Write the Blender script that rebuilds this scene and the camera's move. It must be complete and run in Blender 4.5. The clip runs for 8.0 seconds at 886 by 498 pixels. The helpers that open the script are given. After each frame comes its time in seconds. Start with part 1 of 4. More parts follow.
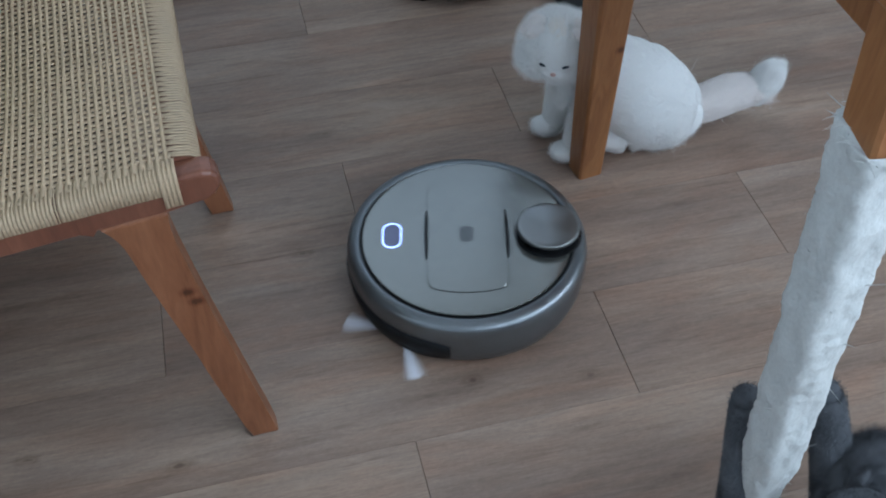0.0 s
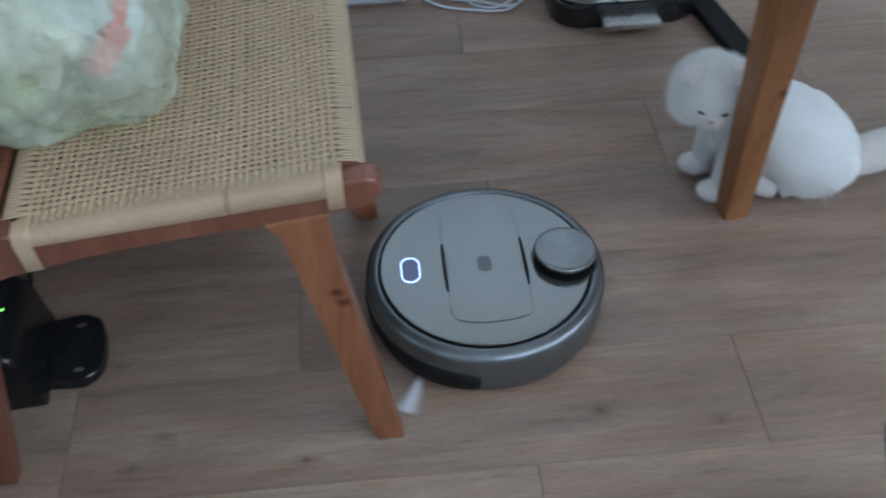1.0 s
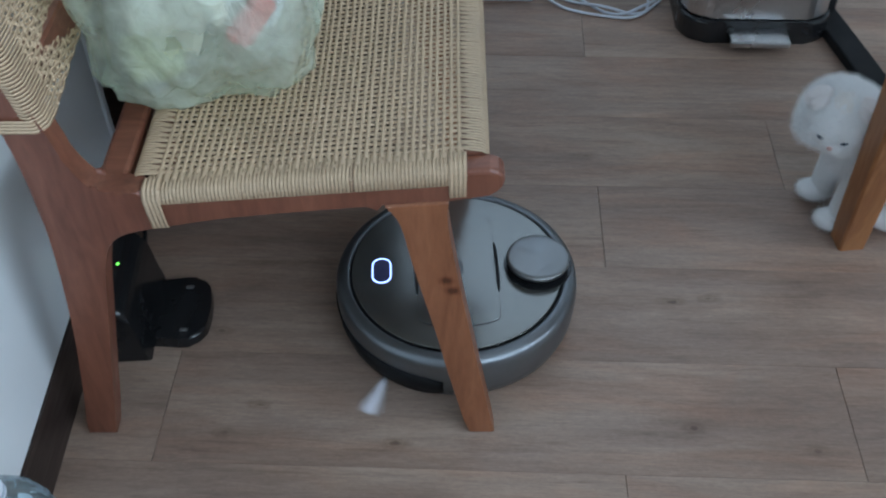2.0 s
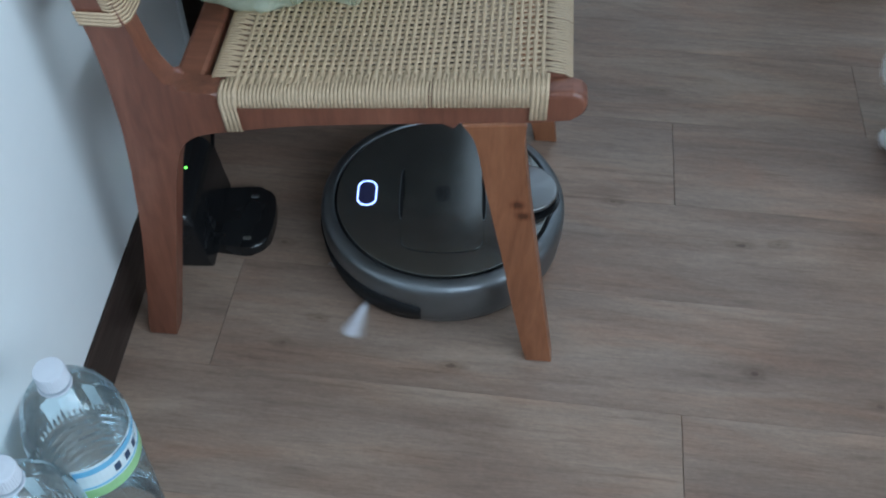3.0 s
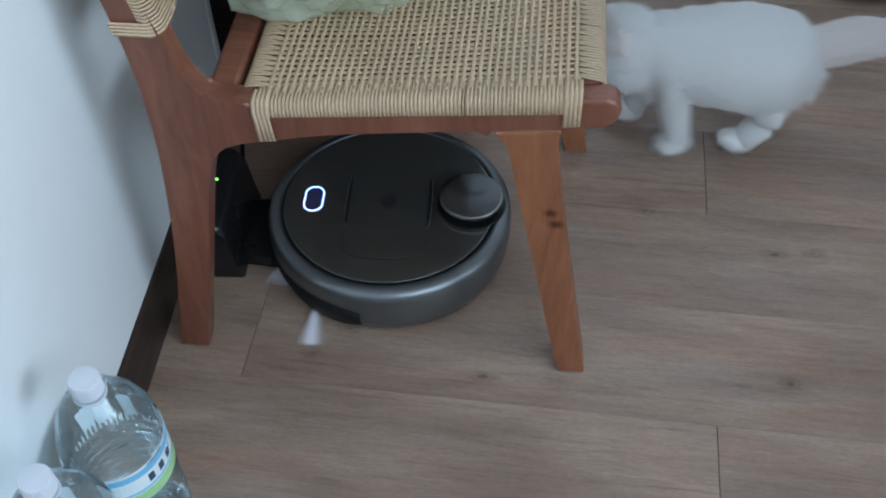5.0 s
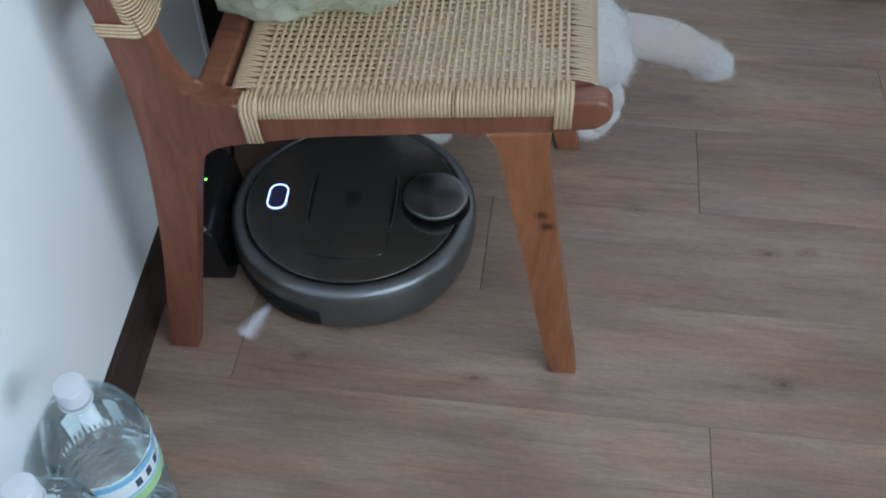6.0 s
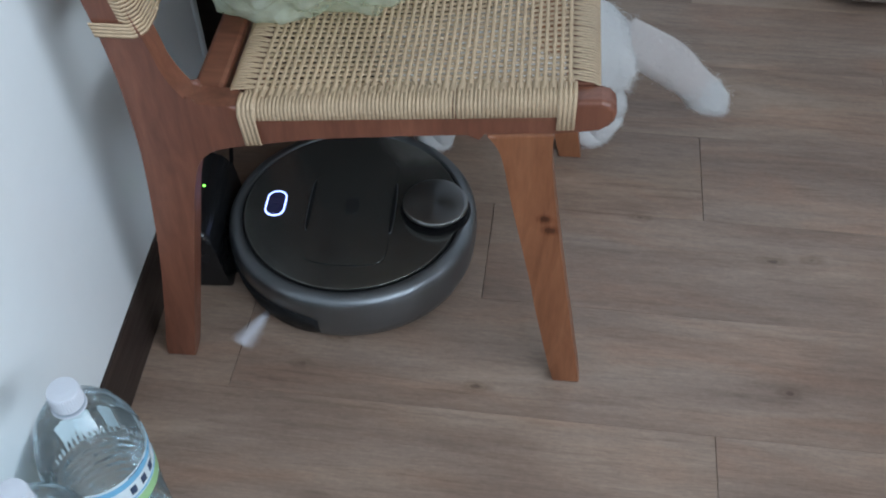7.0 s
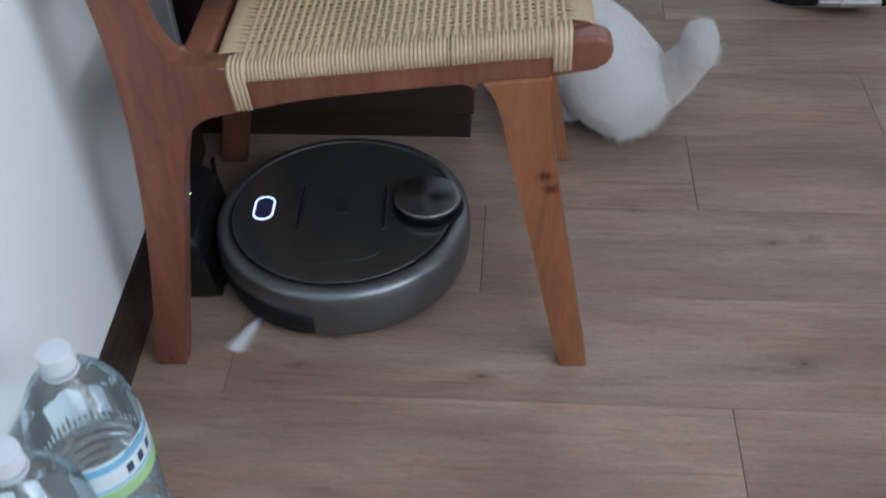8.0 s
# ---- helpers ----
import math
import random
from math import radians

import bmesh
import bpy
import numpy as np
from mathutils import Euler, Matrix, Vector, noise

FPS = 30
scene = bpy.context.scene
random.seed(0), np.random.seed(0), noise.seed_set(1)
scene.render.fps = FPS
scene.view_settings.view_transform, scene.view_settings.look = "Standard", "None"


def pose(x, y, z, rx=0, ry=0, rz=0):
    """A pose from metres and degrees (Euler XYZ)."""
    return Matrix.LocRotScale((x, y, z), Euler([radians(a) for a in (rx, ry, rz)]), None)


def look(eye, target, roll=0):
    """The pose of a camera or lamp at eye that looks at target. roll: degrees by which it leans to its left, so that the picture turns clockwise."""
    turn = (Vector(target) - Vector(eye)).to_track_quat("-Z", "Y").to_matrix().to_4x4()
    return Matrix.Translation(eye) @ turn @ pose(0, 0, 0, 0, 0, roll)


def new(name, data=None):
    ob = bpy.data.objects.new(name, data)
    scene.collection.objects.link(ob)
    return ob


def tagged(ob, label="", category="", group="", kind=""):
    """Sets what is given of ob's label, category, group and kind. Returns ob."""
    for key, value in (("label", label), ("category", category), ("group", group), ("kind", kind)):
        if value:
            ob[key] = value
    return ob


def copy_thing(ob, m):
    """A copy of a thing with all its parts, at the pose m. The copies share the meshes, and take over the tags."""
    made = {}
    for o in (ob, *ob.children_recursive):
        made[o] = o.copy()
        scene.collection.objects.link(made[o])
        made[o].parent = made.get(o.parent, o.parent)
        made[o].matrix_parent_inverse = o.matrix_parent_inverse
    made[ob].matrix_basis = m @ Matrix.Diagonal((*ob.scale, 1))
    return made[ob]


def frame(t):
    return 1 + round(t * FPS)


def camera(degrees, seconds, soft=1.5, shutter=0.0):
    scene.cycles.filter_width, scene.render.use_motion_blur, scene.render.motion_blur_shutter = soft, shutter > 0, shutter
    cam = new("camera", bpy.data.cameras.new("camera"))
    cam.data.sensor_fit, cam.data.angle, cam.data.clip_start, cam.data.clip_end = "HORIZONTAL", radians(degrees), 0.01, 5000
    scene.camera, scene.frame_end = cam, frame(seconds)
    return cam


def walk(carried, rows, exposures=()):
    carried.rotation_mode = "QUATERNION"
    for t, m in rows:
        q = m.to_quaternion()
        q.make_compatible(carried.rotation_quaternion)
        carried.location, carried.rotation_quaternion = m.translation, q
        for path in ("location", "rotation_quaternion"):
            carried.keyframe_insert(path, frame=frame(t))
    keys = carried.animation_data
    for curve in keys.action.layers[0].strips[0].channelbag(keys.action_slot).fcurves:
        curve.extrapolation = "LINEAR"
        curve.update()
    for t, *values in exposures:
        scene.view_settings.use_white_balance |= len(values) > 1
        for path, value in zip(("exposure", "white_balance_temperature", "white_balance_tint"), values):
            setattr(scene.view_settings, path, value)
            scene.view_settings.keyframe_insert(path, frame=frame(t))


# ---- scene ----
cam = camera(46.3, 8.0, soft=2.0, shutter=0.5)
PATH = [
    (0, (0.043, -0.762, 1.119), (0.349, 0.569, -0.342), -1.1),
    (0.5, (0.036, -0.765, 1.12), (0.318, 0.573, -0.339), -1.1),
    (1, (0.006, -0.766, 1.128), (0.1, 0.631, -0.301), -1.9),
    (1.5, (-0.015, -0.771, 1.129), (-0.015, 0.63, -0.299), -1.2),
    (1.7, (-0.02, -0.775, 1.127), (-0.048, 0.632, -0.295), -1.0),
    (2.8, (-0.045, -0.764, 1.12), (-0.185, 0.561, -0.371), 0.3),
    (3, (-0.05, -0.772, 1.105), (-0.203, 0.527, -0.408), 0.4),
    (3.5, (-0.059, -0.773, 1.096), (-0.229, 0.535, -0.408), 0.2),
    (4, (-0.059, -0.78, 1.096), (-0.248, 0.546, -0.388), -0.8),
    (4.5, (-0.059, -0.784, 1.097), (-0.261, 0.542, -0.387), -1.3),
    (5.8, (-0.06, -0.759, 1.095), (-0.254, 0.538, -0.415), -1.3),
    (6, (-0.057, -0.76, 1.096), (-0.246, 0.546, -0.407), -1.1),
    (6.5, (-0.058, -0.759, 1.097), (-0.257, 0.547, -0.405), -1.4),
    (7, (-0.058, -0.759, 1.074), (-0.251, 0.572, -0.407), -1.1),
    (7.5, (-0.08, -0.764, 1.011), (-0.243, 0.645, -0.399), -5.3),
    (8, (-0.081, -0.846, 0.943), (-0.234, 0.641, -0.386), -2.6),
]
walk(cam, [(t, look(eye, target, roll)) for t, eye, target, roll in PATH], [(0, -0.02, 5800, 6), (1.7, -0.01, 5780, 6), (2.8, 0.05, 5700, 3), (3.6, 0.08, 5750, 3), (4.7, 0.1, 5840, 5), (5.8, 0.1, 6060, 7), (7.0, 0.11, 6200, 9), (8, 0.14, 6350, 12)])

# ---- world, window light ----
world = bpy.data.worlds.new("sky")
scene.world = world
world.use_nodes = True
wn = world.node_tree
sky = wn.nodes.new("ShaderNodeTexSky")
sky.sky_type, sky.sun_disc, sky.sun_elevation, sky.sun_rotation = "NISHITA", False, radians(35), radians(90)
wn.links.new(sky.outputs[0], wn.nodes["Background"].inputs[0])
wn.nodes["Background"].inputs[1].default_value = 0.1


def area(name, m, sx, sy, watts, colour):
    d = bpy.data.lights.new(name, "AREA")
    d.shape, d.size, d.size_y, d.energy, d.color = "RECTANGLE", sx, sy, watts, colour
    ob = new(name, d)
    ob.matrix_world = m
    return ob


area("window_light_north", look((0.35, 1.83, 1.86), (0.35, 0.0, 1.95)), 1.6, 1.0, 5.5, (0.785, 0.902, 1.0))
area("window_light_south", look((1.25, -1.50, 1.70), (0.6, 0.0, 1.4)), 2.0, 1.06, 37, (0.785, 0.902, 1.0))
area("window_light_east", look((3.12, -0.80, 1.80), (-0.56, -0.30, 0.7)), 1.32, 0.9, 55, (0.785, 0.902, 1.0))

# ---- materials ----


def material(name, colour=(0.5, 0.5, 0.5), rough=0.5, metal=0.0, spec=0.5):
    m = bpy.data.materials.new(name)
    m.use_nodes = True
    b = m.node_tree.nodes["Principled BSDF"]
    b.inputs["Base Color"].default_value = (*colour, 1)
    b.inputs["Roughness"].default_value = rough
    b.inputs["Metallic"].default_value = metal
    b.inputs["Specular IOR Level"].default_value = spec
    return m, m.node_tree, b


def node(nt, kind, **values):
    n = nt.nodes.new("ShaderNode" + kind)
    for k, v in values.items():
        if k in n.inputs:
            n.inputs[k].default_value = v
    return n


def mapped(nt, scale, coord="Object"):
    tc, mp = node(nt, "TexCoord"), node(nt, "Mapping")
    mp.inputs["Scale"].default_value = scale
    nt.links.new(tc.outputs[coord], mp.inputs[0])
    return mp


def noise_tex(nt, vec, scale, detail=4.0, rough=0.55, distort=0.0):
    n = node(nt, "TexNoise", Scale=scale, Detail=detail, Roughness=rough, Distortion=distort)
    nt.links.new(vec, n.inputs["Vector"])
    return n.outputs["Fac"]


def ramp(nt, fac, stops):
    n = node(nt, "ValToRGB")
    n.color_ramp.elements[0].position, n.color_ramp.elements[0].color = stops[0][0], (*stops[0][1], 1)
    n.color_ramp.elements[1].position, n.color_ramp.elements[1].color = stops[-1][0], (*stops[-1][1], 1)
    for p, c in stops[1:-1]:
        e = n.color_ramp.elements.new(p)
        e.color = (*c, 1)
    nt.links.new(fac, n.inputs[0])
    return n.outputs[0]


def mix(nt, fac, a, b, kind="MIX"):
    n = nt.nodes.new("ShaderNodeMix")
    n.data_type, n.blend_type = "RGBA", kind
    for src, i in ((fac, 0), (a, 6), (b, 7)):
        if hasattr(src, "is_linked"):
            nt.links.new(src, n.inputs[i])
        else:
            n.inputs[i].default_value = src if i == 0 else (*src, 1)
    return n.outputs[2]


def calc(nt, op, a, b=0.0):
    n = nt.nodes.new("ShaderNodeMath")
    n.operation = op
    for src, i in ((a, 0), (b, 1)):
        if hasattr(src, "is_linked"):
            nt.links.new(src, n.inputs[i])
        else:
            n.inputs[i].default_value = src
    return n.outputs[0]


def bump(nt, bsdf, height, strength, dist=0.001):
    n = node(nt, "Bump", Strength=strength, Distance=dist)
    nt.links.new(height, n.inputs["Height"])
    nt.links.new(n.outputs[0], bsdf.inputs["Normal"])


def grainy(name, colour, rough, metal=0.0, scale=120, amount=0.15, bumps=0.1, spec=0.5):
    """A plain surface with fine grain and broad, faint blotches."""
    m, nt, b = material(name, colour, rough, metal, spec)
    v = mapped(nt, (1, 1, 1)).outputs[0]
    fine, broad = noise_tex(nt, v, scale, 3), noise_tex(nt, v, scale / 14, 3)
    both = calc(nt, "MULTIPLY", calc(nt, "ADD", fine, broad), 0.5)
    lo, hi = [c * (1 - amount) for c in colour], [min(1, c * (1 + amount)) for c in colour]
    nt.links.new(ramp(nt, both, [(0.3, lo), (0.7, hi)]), b.inputs["Base Color"])
    r = ramp(nt, broad, [(0.3, (rough * 0.85,) * 3), (0.7, (min(1, rough * 1.15),) * 3)])
    nt.links.new(r, b.inputs["Roughness"])
    bump(nt, b, fine, bumps)
    return m


def floor_wood():
    """Grey-brown oak-look vinyl planks, grain along x, with a few knots where they lie."""
    m, nt, b = material("floor_vinyl", rough=0.42)
    geo, info = node(nt, "NewGeometry"), node(nt, "ObjectInfo")
    shift = node(nt, "VectorMath")
    shift.operation = "ADD"
    comb = node(nt, "CombineXYZ")
    nt.links.new(calc(nt, "MULTIPLY", info.outputs["Random"], 37.0), comb.inputs[0])
    nt.links.new(calc(nt, "MULTIPLY", info.outputs["Random"], 11.0), comb.inputs[2])
    nt.links.new(geo.outputs["Position"], shift.inputs[0])
    nt.links.new(comb.outputs[0], shift.inputs[1])

    def stretched(sx, sy):
        mp = node(nt, "Mapping")
        mp.inputs["Scale"].default_value = (sx, sy, 1)
        nt.links.new(shift.outputs[0], mp.inputs[0])
        return mp.outputs[0]

    broad = noise_tex(nt, stretched(1.3, 6), 1.7, 4, 0.6, 0.5)
    streak = noise_tex(nt, stretched(2.4, 40), 1.7, 6, 0.7, 0.35)
    mid = noise_tex(nt, stretched(7, 70), 1.8, 5, 0.7, 0.3)
    fine = noise_tex(nt, stretched(22, 300), 2.0, 4, 0.75)
    speck = noise_tex(nt, stretched(120, 190), 1.0, 3, 0.7)
    col = ramp(nt, broad, [(0.28, (0.205, 0.138, 0.105)), (0.5, (0.287, 0.204, 0.156)), (0.72, (0.378, 0.280, 0.217))])
    dark = ramp(nt, streak, [(0.25, (0.56, 0.52, 0.49)), (0.42, (0.96, 0.95, 0.95)), (0.60, (1.0, 1.0, 1.0)), (0.78, (1.16, 1.15, 1.13))])
    col = mix(nt, 0.85, col, dark, "MULTIPLY")
    col = mix(nt, 0.6, col, ramp(nt, mid, [(0.30, (0.70, 0.68, 0.66)), (0.5, (1, 1, 1)), (0.72, (1.18, 1.17, 1.15))]), "MULTIPLY")
    col = mix(nt, 0.55, col, ramp(nt, fine, [(0.3, (0.68, 0.66, 0.64)), (0.7, (1.2, 1.19, 1.18))]), "MULTIPLY")
    col = mix(nt, 0.5, col, ramp(nt, speck, [(0.3, (0.80, 0.79, 0.78)), (0.7, (1.14, 1.14, 1.13))]), "MULTIPLY")
    patch = noise_tex(nt, stretched(2.2, 9), 1.6, 3, 0.6, 0.8)
    col = mix(nt, 1.0, col, ramp(nt, patch, [(0.3, (1.08, 0.975, 0.92)), (0.5, (1, 1, 1)), (0.7, (0.97, 1.0, 1.04))]), "MULTIPLY")
    crack = noise_tex(nt, stretched(5, 150), 1.9, 5, 0.75, 0.4)
    col = mix(nt, 0.8, col, ramp(nt, crack, [(0.26, (0.52, 0.47, 0.43)), (0.36, (1, 1, 1))]), "MULTIPLY")
    tone = ramp(nt, info.outputs["Random"], [(0, (0.95, 0.95, 0.96)), (1, (1.05, 1.045, 1.035))])
    col = mix(nt, 1.0, col, tone, "MULTIPLY")
    rng = random.Random(4)
    spots = [(0.254, 0.236), (0.31, 0.245), (0.259, 0.017), (-0.129, -0.019), (-0.311, 0.036), (0.075, 0.30), (0.15, 0.56), (-0.35, -0.01)]
    spots += [(rng.uniform(-0.5, 1.2), rng.uniform(-0.4, 1.0)) for _ in range(7)]
    warp = node(nt, "TexNoise", Scale=60.0, Detail=3.0)
    nt.links.new(geo.outputs["Position"], warp.inputs["Vector"])
    for n, (x, y) in enumerate(spots):
        d = node(nt, "VectorMath")
        d.operation = "SUBTRACT"
        d.inputs[1].default_value = (x, y, 0)
        nt.links.new(geo.outputs["Position"], d.inputs[0])
        sc = node(nt, "VectorMath")
        sc.operation = "MULTIPLY"
        sc.inputs[1].default_value = (52 if n % 3 else 40, 105, 0)
        nt.links.new(d.outputs[0], sc.inputs[0])
        ln = node(nt, "VectorMath")
        ln.operation = "LENGTH"
        nt.links.new(sc.outputs[0], ln.inputs[0])
        r = calc(nt, "ADD", ln.outputs["Value"], calc(nt, "MULTIPLY", warp.outputs["Fac"], 1.1))
        k = ramp(nt, calc(nt, "MULTIPLY", r, 0.5), [(0.34, (0.50, 0.45, 0.41)), (0.46, (0.86, 0.84, 0.81)), (0.56, (0.78, 0.75, 0.72)), (0.82, (1, 1, 1))])
        col = mix(nt, 1.0 if n < 6 else 0.7, col, k, "MULTIPLY")
    nt.links.new(col, b.inputs["Base Color"])
    nt.links.new(ramp(nt, streak, [(0.3, (0.52,) * 3), (0.7, (0.38,) * 3)]), b.inputs["Roughness"])
    bump(nt, b, calc(nt, "ADD", fine, streak), 0.25, 0.0006)
    return m


def timber(name, dark, mid, light, rough=0.38, axis=(26, 26, 2.4), knots=()):
    """Oiled or stained timber with grain along one axis of the part."""
    m, nt, b = material(name, mid, rough)
    info = node(nt, "ObjectInfo")
    mp = mapped(nt, axis)
    comb = node(nt, "CombineXYZ")
    nt.links.new(calc(nt, "MULTIPLY", info.outputs["Random"], 9.0), comb.inputs[0])
    nt.links.new(comb.outputs[0], mp.inputs["Location"])
    v = mp.outputs[0]
    broad, streak, fine = noise_tex(nt, v, 0.7, 3, 0.5, 0.8), noise_tex(nt, v, 2.4, 6, 0.6, 1.6), noise_tex(nt, v, 14, 4)
    col = ramp(nt, calc(nt, "MULTIPLY", calc(nt, "ADD", broad, streak), 0.5), [(0.3, dark), (0.5, mid), (0.72, light)])
    col = mix(nt, 0.35, col, ramp(nt, fine, [(0.3, (0.7, 0.68, 0.66)), (0.7, (1.15, 1.15, 1.15))]), "MULTIPLY")
    geo = node(nt, "NewGeometry")
    for x, y, z in knots:
        d = node(nt, "VectorMath")
        d.operation = "SUBTRACT"
        d.inputs[1].default_value = (x, y, z)
        nt.links.new(geo.outputs["Position"], d.inputs[0])
        sc = node(nt, "VectorMath")
        sc.operation = "MULTIPLY"
        sc.inputs[1].default_value = (105, 20, 140)
        nt.links.new(d.outputs[0], sc.inputs[0])
        ln = node(nt, "VectorMath")
        ln.operation = "LENGTH"
        nt.links.new(sc.outputs[0], ln.inputs[0])
        r = calc(nt, "ADD", ln.outputs["Value"], calc(nt, "MULTIPLY", fine, 0.7))
        col = mix(nt, 1.0, col, ramp(nt, calc(nt, "MULTIPLY", r, 0.5), [(0.36, (0.34, 0.26, 0.22)), (0.52, (0.72, 0.62, 0.57)), (0.78, (1, 1, 1))]), "MULTIPLY")
    nt.links.new(col, b.inputs["Base Color"])
    nt.links.new(ramp(nt, streak, [(0.3, (rough * 1.2,) * 3), (0.7, (rough * 0.85,) * 3)]), b.inputs["Roughness"])
    bump(nt, b, fine, 0.15, 0.0006)
    return m


FLOOR = floor_wood()
TEAK = timber("stained_teak", (0.085, 0.029, 0.017), (0.172, 0.061, 0.036), (0.250, 0.098, 0.058), 0.36, (22, 22, 3.0))
TEAK_LEG = timber("teak_leg", (0.17, 0.060, 0.026), (0.268, 0.102, 0.047), (0.36, 0.150, 0.073), 0.36, (22, 22, 3.0), [(-0.060, 0.0, 0.291), (-0.053, 0.0, 0.274)])
TEAK_RAIL = timber("stained_teak_rail", (0.085, 0.029, 0.017), (0.172, 0.061, 0.036), (0.250, 0.098, 0.058), 0.36, (3.0, 22, 22))
PINE = timber("oiled_pine", (0.20, 0.075, 0.026), (0.295, 0.122, 0.044), (0.38, 0.175, 0.07), 0.4, (24, 24, 2.2), [(0.549, 0.325, 0.262)])
DARK_WOOD = timber("dark_brown_veneer", (0.018, 0.012, 0.010), (0.034, 0.022, 0.018), (0.052, 0.034, 0.027), 0.45, (2.0, 2.0, 26))
WALL = grainy("white_wall_paint", (0.52, 0.535, 0.54), 0.6, scale=90, amount=0.03, bumps=0.05)
PANEL = grainy("white_gloss_panel", (0.75, 0.775, 0.79), 0.30, scale=40, amount=0.015, bumps=0.01, spec=0.55)
PANEL.node_tree.links.remove(PANEL.node_tree.nodes["Principled BSDF"].inputs["Roughness"].links[0])
PANEL.node_tree.links.remove(PANEL.node_tree.nodes["Principled BSDF"].inputs["Normal"].links[0])
PANEL.node_tree.nodes["Principled BSDF"].inputs["Coat Weight"].default_value = 0.15
PANEL.node_tree.nodes["Principled BSDF"].inputs["Coat Roughness"].default_value = 0.22
PANEL.node_tree.nodes["Principled BSDF"].inputs["Coat IOR"].default_value = 1.6
CEIL = grainy("ceiling_paint", (0.72, 0.72, 0.72), 0.8, scale=80, amount=0.03)
CORD = grainy("natural_paper_cord", (0.505, 0.365, 0.235), 0.55, scale=240, amount=0.14, bumps=0.2)
LID = grainy("glossy_grey_lid", (0.208, 0.208, 0.196), 0.19, 0.84, scale=500, amount=0.06, bumps=0.01)
SHELL = grainy("metallic_grey_shell", (0.20, 0.212, 0.226), 0.38, 0.9, scale=600, amount=0.1, bumps=0.02)
CAPMETAL = grainy("brushed_grey_cap", (0.27, 0.273, 0.275), 0.34, 1.0, scale=900, amount=0.03, bumps=0.0)
CAPMETAL.node_tree.nodes["Principled BSDF"].inputs["Anisotropic"].default_value = 0.75
turned = CAPMETAL.node_tree.nodes.new("ShaderNodeTangent")
turned.direction_type, turned.axis = "RADIAL", "Z"
CAPMETAL.node_tree.links.new(turned.outputs[0], CAPMETAL.node_tree.nodes["Principled BSDF"].inputs["Tangent"])
BLACK = grainy("black_plastic", (0.012, 0.012, 0.013), 0.25, scale=200, amount=0.2, bumps=0.02)
MATTE = grainy("matte_black_rubber", (0.010, 0.010, 0.011), 0.6, scale=200, amount=0.2, spec=0.2)
GREYPLASTIC = grainy("grey_plastic", (0.20, 0.205, 0.205), 0.4, scale=200, amount=0.06)
BADGE = grainy("satin_grey_badge", (0.105, 0.107, 0.107), 0.24, 0.8, scale=200, amount=0.06)
STEEL = grainy("brushed_steel", (0.55, 0.55, 0.55), 0.28, 1.0, scale=160, amount=0.08)
WHITEPLASTIC = grainy("white_plastic", (0.60, 0.62, 0.68), 0.4, scale=90, amount=0.04)
BRISTLE = grainy("white_bristle", (0.72, 0.70, 0.74), 0.6, scale=300, amount=0.1)
CLOTH = grainy("frayed_white_cloth", (0.55, 0.55, 0.54), 0.9, scale=260, amount=0.12, bumps=0.9)


def fur(name, colour, amount):
    """Fine hair that lets some light through."""
    m = grainy(name, colour, 0.9, scale=60, amount=amount, bumps=0.0, spec=0.1)
    nt = m.node_tree
    tl, mx = node(nt, "BsdfTranslucent"), node(nt, "MixShader")
    tl.inputs[0].default_value = (*colour, 1)
    mx.inputs[0].default_value = 0.35
    nt.links.new(nt.nodes["Principled BSDF"].outputs[0], mx.inputs[1])
    nt.links.new(tl.outputs[0], mx.inputs[2])
    nt.links.new(mx.outputs[0], nt.nodes["Material Output"].inputs[0])
    return m


FUR = fur("white_fur", (0.97, 0.965, 0.96), 0.01)
CREAMFUR = fur("cream_fur", (0.96, 0.915, 0.895), 0.03)
TANFUR = fur("pale_tan_fur", (0.95, 0.90, 0.845), 0.03)
GREYFUR = grainy("blue_grey_fur", (0.085, 0.088, 0.098), 0.85, scale=34, amount=0.7, bumps=0.3, spec=0.1)
EYE = grainy("dark_eye", (0.02, 0.03, 0.045), 0.12, scale=200, amount=0.2)
PINK = grainy("pale_pink_skin", (0.62, 0.40, 0.36), 0.6, scale=120, amount=0.1)
CREAMCARD = grainy("cream_paper", (0.72, 0.68, 0.58), 0.7, scale=40, amount=0.1)
REDCARD = grainy("red_wrapper", (0.62, 0.07, 0.05), 0.4, scale=40, amount=0.15)
CARTONGREEN = grainy("yellow_green_wrapper", (0.42, 0.43, 0.26), 0.5, scale=40, amount=0.15)
TEALCARD = grainy("pale_teal_wrapper", (0.42, 0.58, 0.56), 0.4, scale=40, amount=0.1)


def glowing(name, colour, strength):
    m, nt, b = material(name, (0.02, 0.02, 0.02), 0.4)
    b.inputs["Emission Color"].default_value = (*colour, 1)
    b.inputs["Emission Strength"].default_value = strength
    return m


RINGLIGHT = glowing("blue_white_led", (0.34, 0.45, 1.0), 3.2)
RINGGLOW = glowing("dim_blue_lens", (0.05, 0.06, 0.35), 0.07)
lens_glass = RINGGLOW.node_tree.nodes["Principled BSDF"].inputs
lens_glass["Base Color"].default_value = (0.13, 0.13, 0.17, 1)
lens_glass["Metallic"].default_value = 0.8
lens_glass["Roughness"].default_value = 0.22
GREENLED = glowing("green_led", (0.2, 1.0, 0.08), 4.0)


